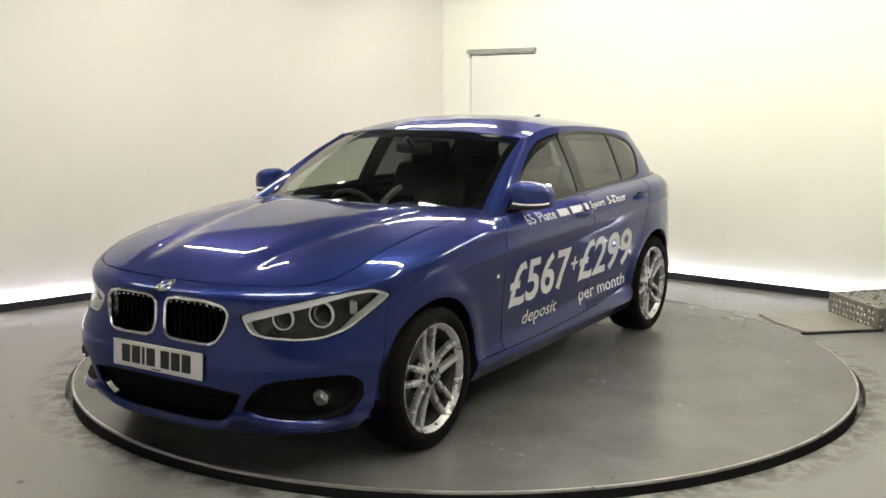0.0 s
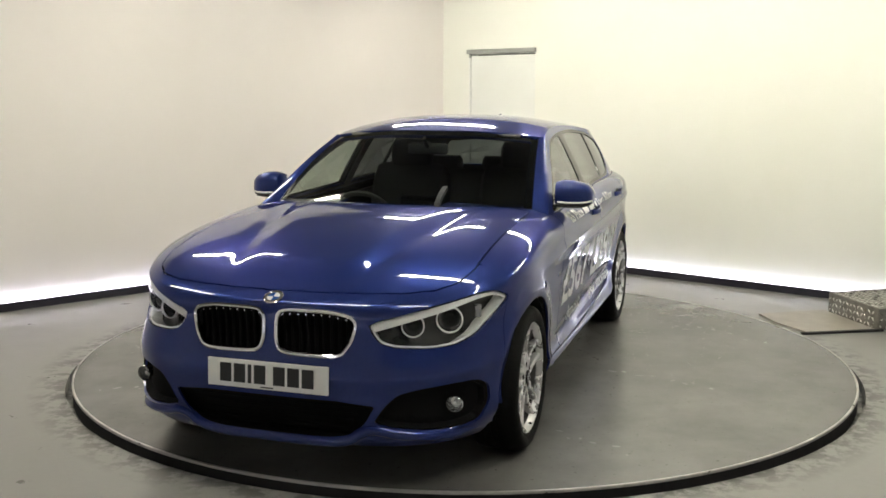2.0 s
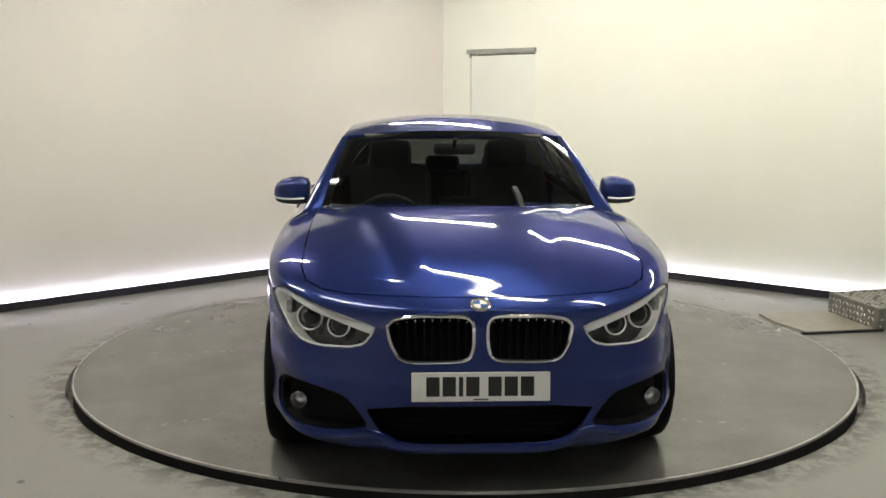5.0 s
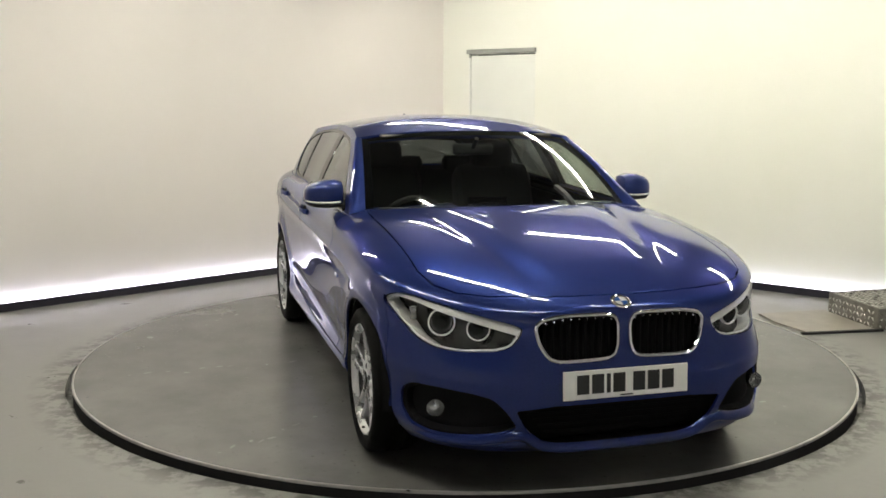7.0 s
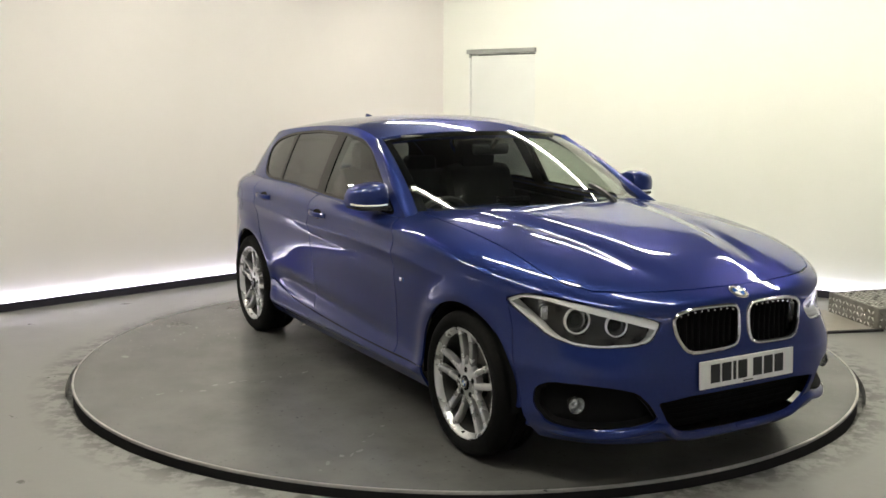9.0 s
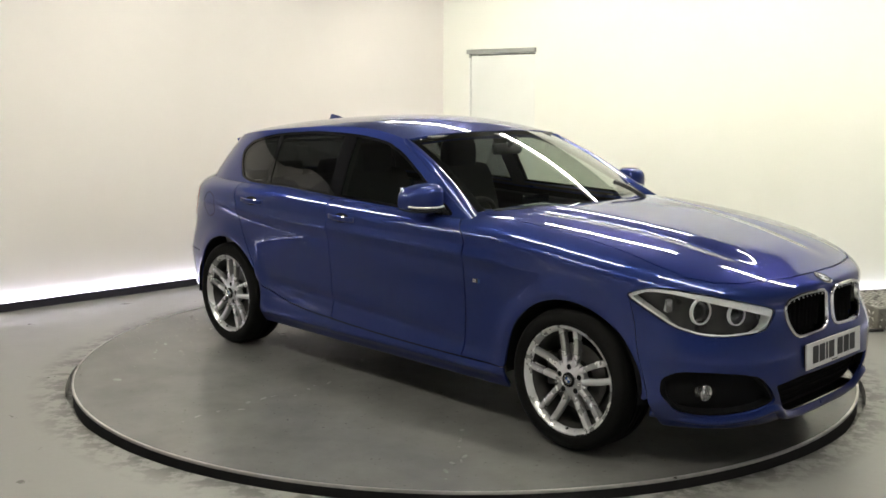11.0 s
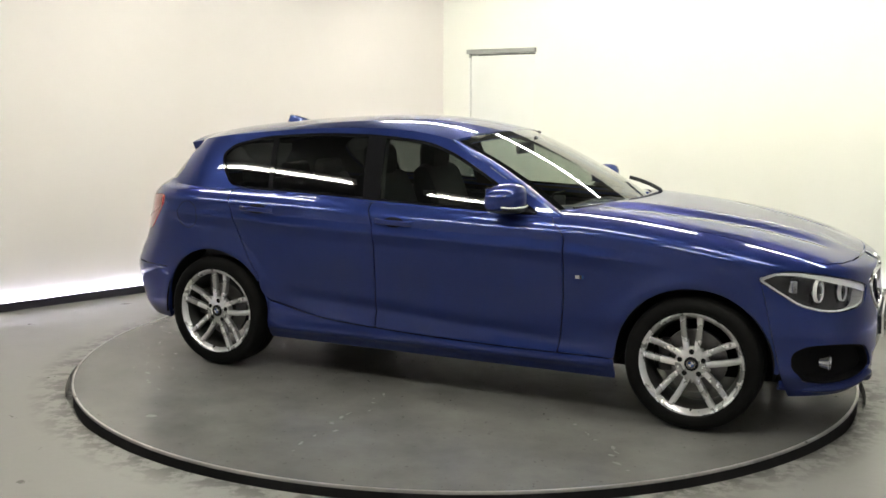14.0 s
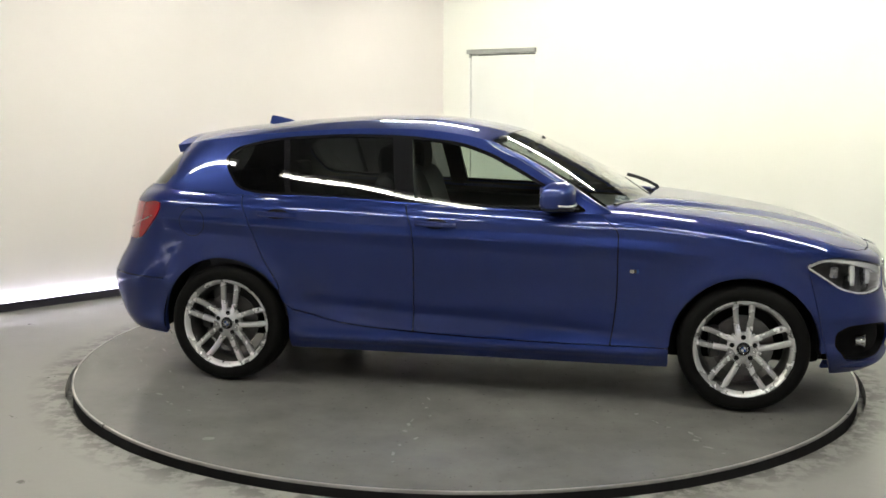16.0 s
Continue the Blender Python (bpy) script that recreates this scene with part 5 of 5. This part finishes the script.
# ---- cabin ----
def build_cabin():
    part("underbody", box_bm(3.5, 1.10, 0.16, (0.0, 0, 0.265), 0.03, 2), M_BLACKSHADE, CAR, "black underbody")
    part("undertray", box_bm(0.35, 0.92, 0.012, (1.855, 0, 0.194), 0.004, 1), M_BLACKSHADE, CAR, "black tray behind the front lip")
    part("engine_cover", box_bm(1.05, 1.05, 0.42, (1.42, 0, 0.52), 0.04, 2), M_BLACKSHADE, CAR, "dark engine bay mass")
    part("cabin_floor", box_bm(2.5, 1.40, 0.04, (-0.55, 0, 0.36), 0.01, 1), M_TRIM, CAR)
    part("boot_trim", box_bm(0.50, 1.30, 0.45, (-1.62, 0, 0.62), 0.03, 2), M_TRIM, CAR, "dark boot trim")
    part("bulkhead", box_bm(0.05, 1.44, 0.50, (0.83, 0, 0.62), 0.01, 1), M_BLACKSHADE, CAR)
    # dashboard: swept section
    prof = [(0.30, 0.62), (0.34, 0.80), (0.40, 0.895), (0.47, 0.925), (0.60, 0.935), (0.80, 0.925), (0.86, 0.90), (0.86, 0.60)]
    bm = bmesh.new()
    rings = []
    for y in np.linspace(-0.73, 0.73, 15):
        hump = 0.035 * math.exp(-((y + 0.36) / 0.16) ** 2)
        rings.append([bm.verts.new((x - 0.10 * (abs(y) / 0.73) ** 3 * (x > 0.5), y, z + (hump if z > 0.88 else 0) - 0.02 * (abs(y) / 0.73) ** 4)) for x, z in prof])
    for p, q in zip(rings, rings[1:]):
        for k in range(len(prof) - 1):
            bm.faces.new((p[k], p[k + 1], q[k + 1], q[k]))
    bm.faces.new(rings[0])
    bm.faces.new(rings[-1])
    dash = part("dashboard", bm, M_TRIM, CAR, "dark soft dashboard", sharp=50)
    part("screen", box_bm(0.012, 0.22, 0.09, (0.40, 0.02, 0.955), 0.004, 1), M_GLOSSBLK, dash)
    # steering wheel on the right
    m = Matrix.Translation((0.26, -0.36, 0.83)) @ Matrix.Rotation(radians(-65), 4, "Y")
    ring = [m @ Vector((0.183 * math.cos(a), 0.183 * math.sin(a), 0)) for a in np.linspace(0, 2 * math.pi, 41)[:-1]]
    up = (m.to_3x3() @ Vector((0, 0, 1)))
    sw = part("steering_wheel", sweep_bm(ring, ring_profile(0.015, 0.015, 8), True, tuple(up)), M_TRIM, CAR, "dark leather steering wheel")
    part("wheel_boss", box_bm(0.16, 0.30, 0.05, (0, 0, -0.02), 0.02, 2, m), M_TRIM, sw)

    def seat(y):
        bm = blob_bm([(-0.255, 0, 0, 0.235, 0.07), (-0.22, 0, 0.01, 0.262, 0.095), (-0.10, 0, -0.005, 0.262, 0.085), (0.10, 0, -0.005, 0.262, 0.085), (0.22, 0, 0.01, 0.262, 0.095), (0.255, 0, 0, 0.235, 0.07)], 20, 4)
        bmesh.ops.translate(bm, vec=(-0.16, y, 0.53), verts=bm.verts)
        s = part("front_seat", bm, M_SEAT, CAR, "dark cloth front seat with headrest")
        bm = blob_bm([(-0.25, 0, 0, 0.05, 0.27), (-0.22, 0.012, 0.01, 0.075, 0.31), (-0.1, 0, 0.02, 0.07, 0.325), (0.1, 0, 0.02, 0.07, 0.325), (0.22, 0.012, 0.01, 0.075, 0.31), (0.25, 0, 0, 0.05, 0.27)], 22, 3.2)
        bmesh.ops.transform(bm, matrix=Matrix.Translation((-0.47, y, 0.79)) @ Matrix.Rotation(radians(-16), 4, "Y"), verts=bm.verts)
        part("backrest", bm, M_SEAT, s)
        bm = blob_bm([(-0.13, 0, 0, 0.03, 0.06), (-0.11, 0, 0.005, 0.05, 0.088), (0, 0, 0.01, 0.055, 0.095), (0.11, 0, 0.005, 0.05, 0.088), (0.13, 0, 0, 0.03, 0.06)], 18, 2.8)
        bmesh.ops.translate(bm, vec=(-0.545, y, 1.165), verts=bm.verts)
        part("headrest", bm, M_SEAT, s)
        for d in (-0.05, 0.05):
            part("headrest_post", sweep_bm([(-0.53, y + d, 1.03), (-0.545, y + d, 1.12)], ring_profile(0.006, 0.006, 6), up=(0, 1, 0)), M_CHROME, s)
    seat(0.36)
    seat(-0.36)
    bm = blob_bm([(-0.62, 0, 0, 0.20, 0.08), (-0.58, 0, 0.01, 0.24, 0.10), (0.58, 0, 0.01, 0.24, 0.10), (0.62, 0, 0, 0.20, 0.08)], 18, 4)
    bmesh.ops.translate(bm, vec=(-1.0, 0, 0.52), verts=bm.verts)
    r = part("rear_bench", bm, M_SEAT, CAR, "dark cloth rear bench")
    bm = blob_bm([(-0.60, 0, 0, 0.05, 0.24), (-0.56, 0, 0.01, 0.07, 0.27), (0.56, 0, 0.01, 0.07, 0.27), (0.60, 0, 0, 0.05, 0.24)], 18, 4)
    bmesh.ops.transform(bm, matrix=Matrix.Translation((-1.27, 0, 0.76)) @ Matrix.Rotation(radians(-20), 4, "Y"), verts=bm.verts)
    part("backrest", bm, M_SEAT, r)
    for y in (-0.40, 0.0, 0.40):
        bm = blob_bm([(-0.12, 0, 0, 0.03, 0.04), (-0.10, 0, 0, 0.045, 0.062), (0.10, 0, 0, 0.045, 0.062), (0.12, 0, 0, 0.03, 0.04)], 16, 3)
        bmesh.ops.translate(bm, vec=(-1.36, y, 1.06), verts=bm.verts)
        part("headrest", bm, M_SEAT, r)
    part("parcel_shelf", box_bm(0.50, 1.16, 0.02, (-1.62, 0, 0.955), 0.006, 1), M_TRIM, CAR, "dark parcel shelf")
    # lining under the roof and inside the pillars
    u = np.linspace(0.02, 0.99, 30)
    U, A2 = np.meshgrid(u, np.linspace(-0.97, 0.97, 25), indexing="ij")
    xr = 0.06 + (-1.70 - 0.06) * U
    zr = f_roof(xr)
    yr = green_half(xr, zr - RAIL_DROP) * taper(np.maximum(xr, -1.62), zr - RAIL_DROP)
    lin = np.stack([xr, yr * A2, zr - 0.034 - RAIL_DROP * np.abs(A2) ** 2.6], 2)
    panel("roof_lining", lin, np.ones(U.shape), M_LINER, CAR, "grey roof lining", depth=0)
    x, y, z = lines(GREEN)
    win = inside(x, z, WINDOW)
    both("pillar_trim", sunk(GREEN, 0.032), np.minimum.reduce([0.004 - win, PILLAR_LINE(z) - 0.02 - x, x + 1.70]), M_TRIM, CAR, "dark pillar trim", depth=0)
    bpm = curve([0.95, 1.33], [-0.36, -0.42])
    both("belt_pillar", sunk(GREEN, 0.045), 0.055 - np.abs(x - bpm(z)), M_TRIM, CAR, depth=0)
    x, y, z = lines(SIDE)
    both("door_card", sunk(SIDE, 0.075), np.minimum.reduce([f_belt(x) + 0.01 - z, z - 0.36, 0.72 - x, x + 1.45]), M_TRIM, CAR, "dark door lining", depth=0)
    x, y, z = lines(TAIL)
    g = inside(TAIL[:, :, 1], z, rounded([(-0.58, 1.04), (0.58, 1.04), (0.53, 1.19), (0.48, 1.25), (-0.48, 1.25), (-0.53, 1.19)], 1))
    panel("tailgate_trim", sunk(TAIL, 0.04), np.minimum.reduce([-g, -1.70 - x, z - 0.5, 1.27 - z]), M_TRIM, CAR, "dark tailgate lining", depth=0)
    bm = blob_bm([(-0.115, 0, 0, 0.010, 0.022), (-0.10, 0, 0, 0.018, 0.032), (0.10, 0, 0, 0.018, 0.032), (0.115, 0, 0, 0.010, 0.022)], 14, 3)
    bmesh.ops.translate(bm, vec=(0.20, 0, 1.245), verts=bm.verts)
    rv = part("rear_view_mirror", bm, M_BLACK, CAR, "black rear-view mirror")
    part("mirror_stem", sweep_bm([(0.215, 0, 1.255), (0.25, 0, 1.285), (0.27, 0, 1.305)], ring_profile(0.012, 0.012, 8), up=(0, 1, 0)), M_BLACK, rv)
    for s in (1, -1):
        part("sun_visor", box_bm(0.14, 0.36, 0.015, (0.05, s * 0.32, 1.318), 0.006, 1, None), M_LINER, CAR)


build_cabin()



def motions():
    off = Matrix.Translation((CAR_OFF[0], CAR_OFF[1], 0))
    rows, rows2 = [], []
    for k in range(33):
        t = k * 0.5
        m = pose(CENTRE[0], CENTRE[1], 0, 0, 0, turn_at(t))
        rows.append((t, m))
        rows2.append((t, m @ off))
    walk(TABLE, rows)
    walk(CAR, rows2)


motions()
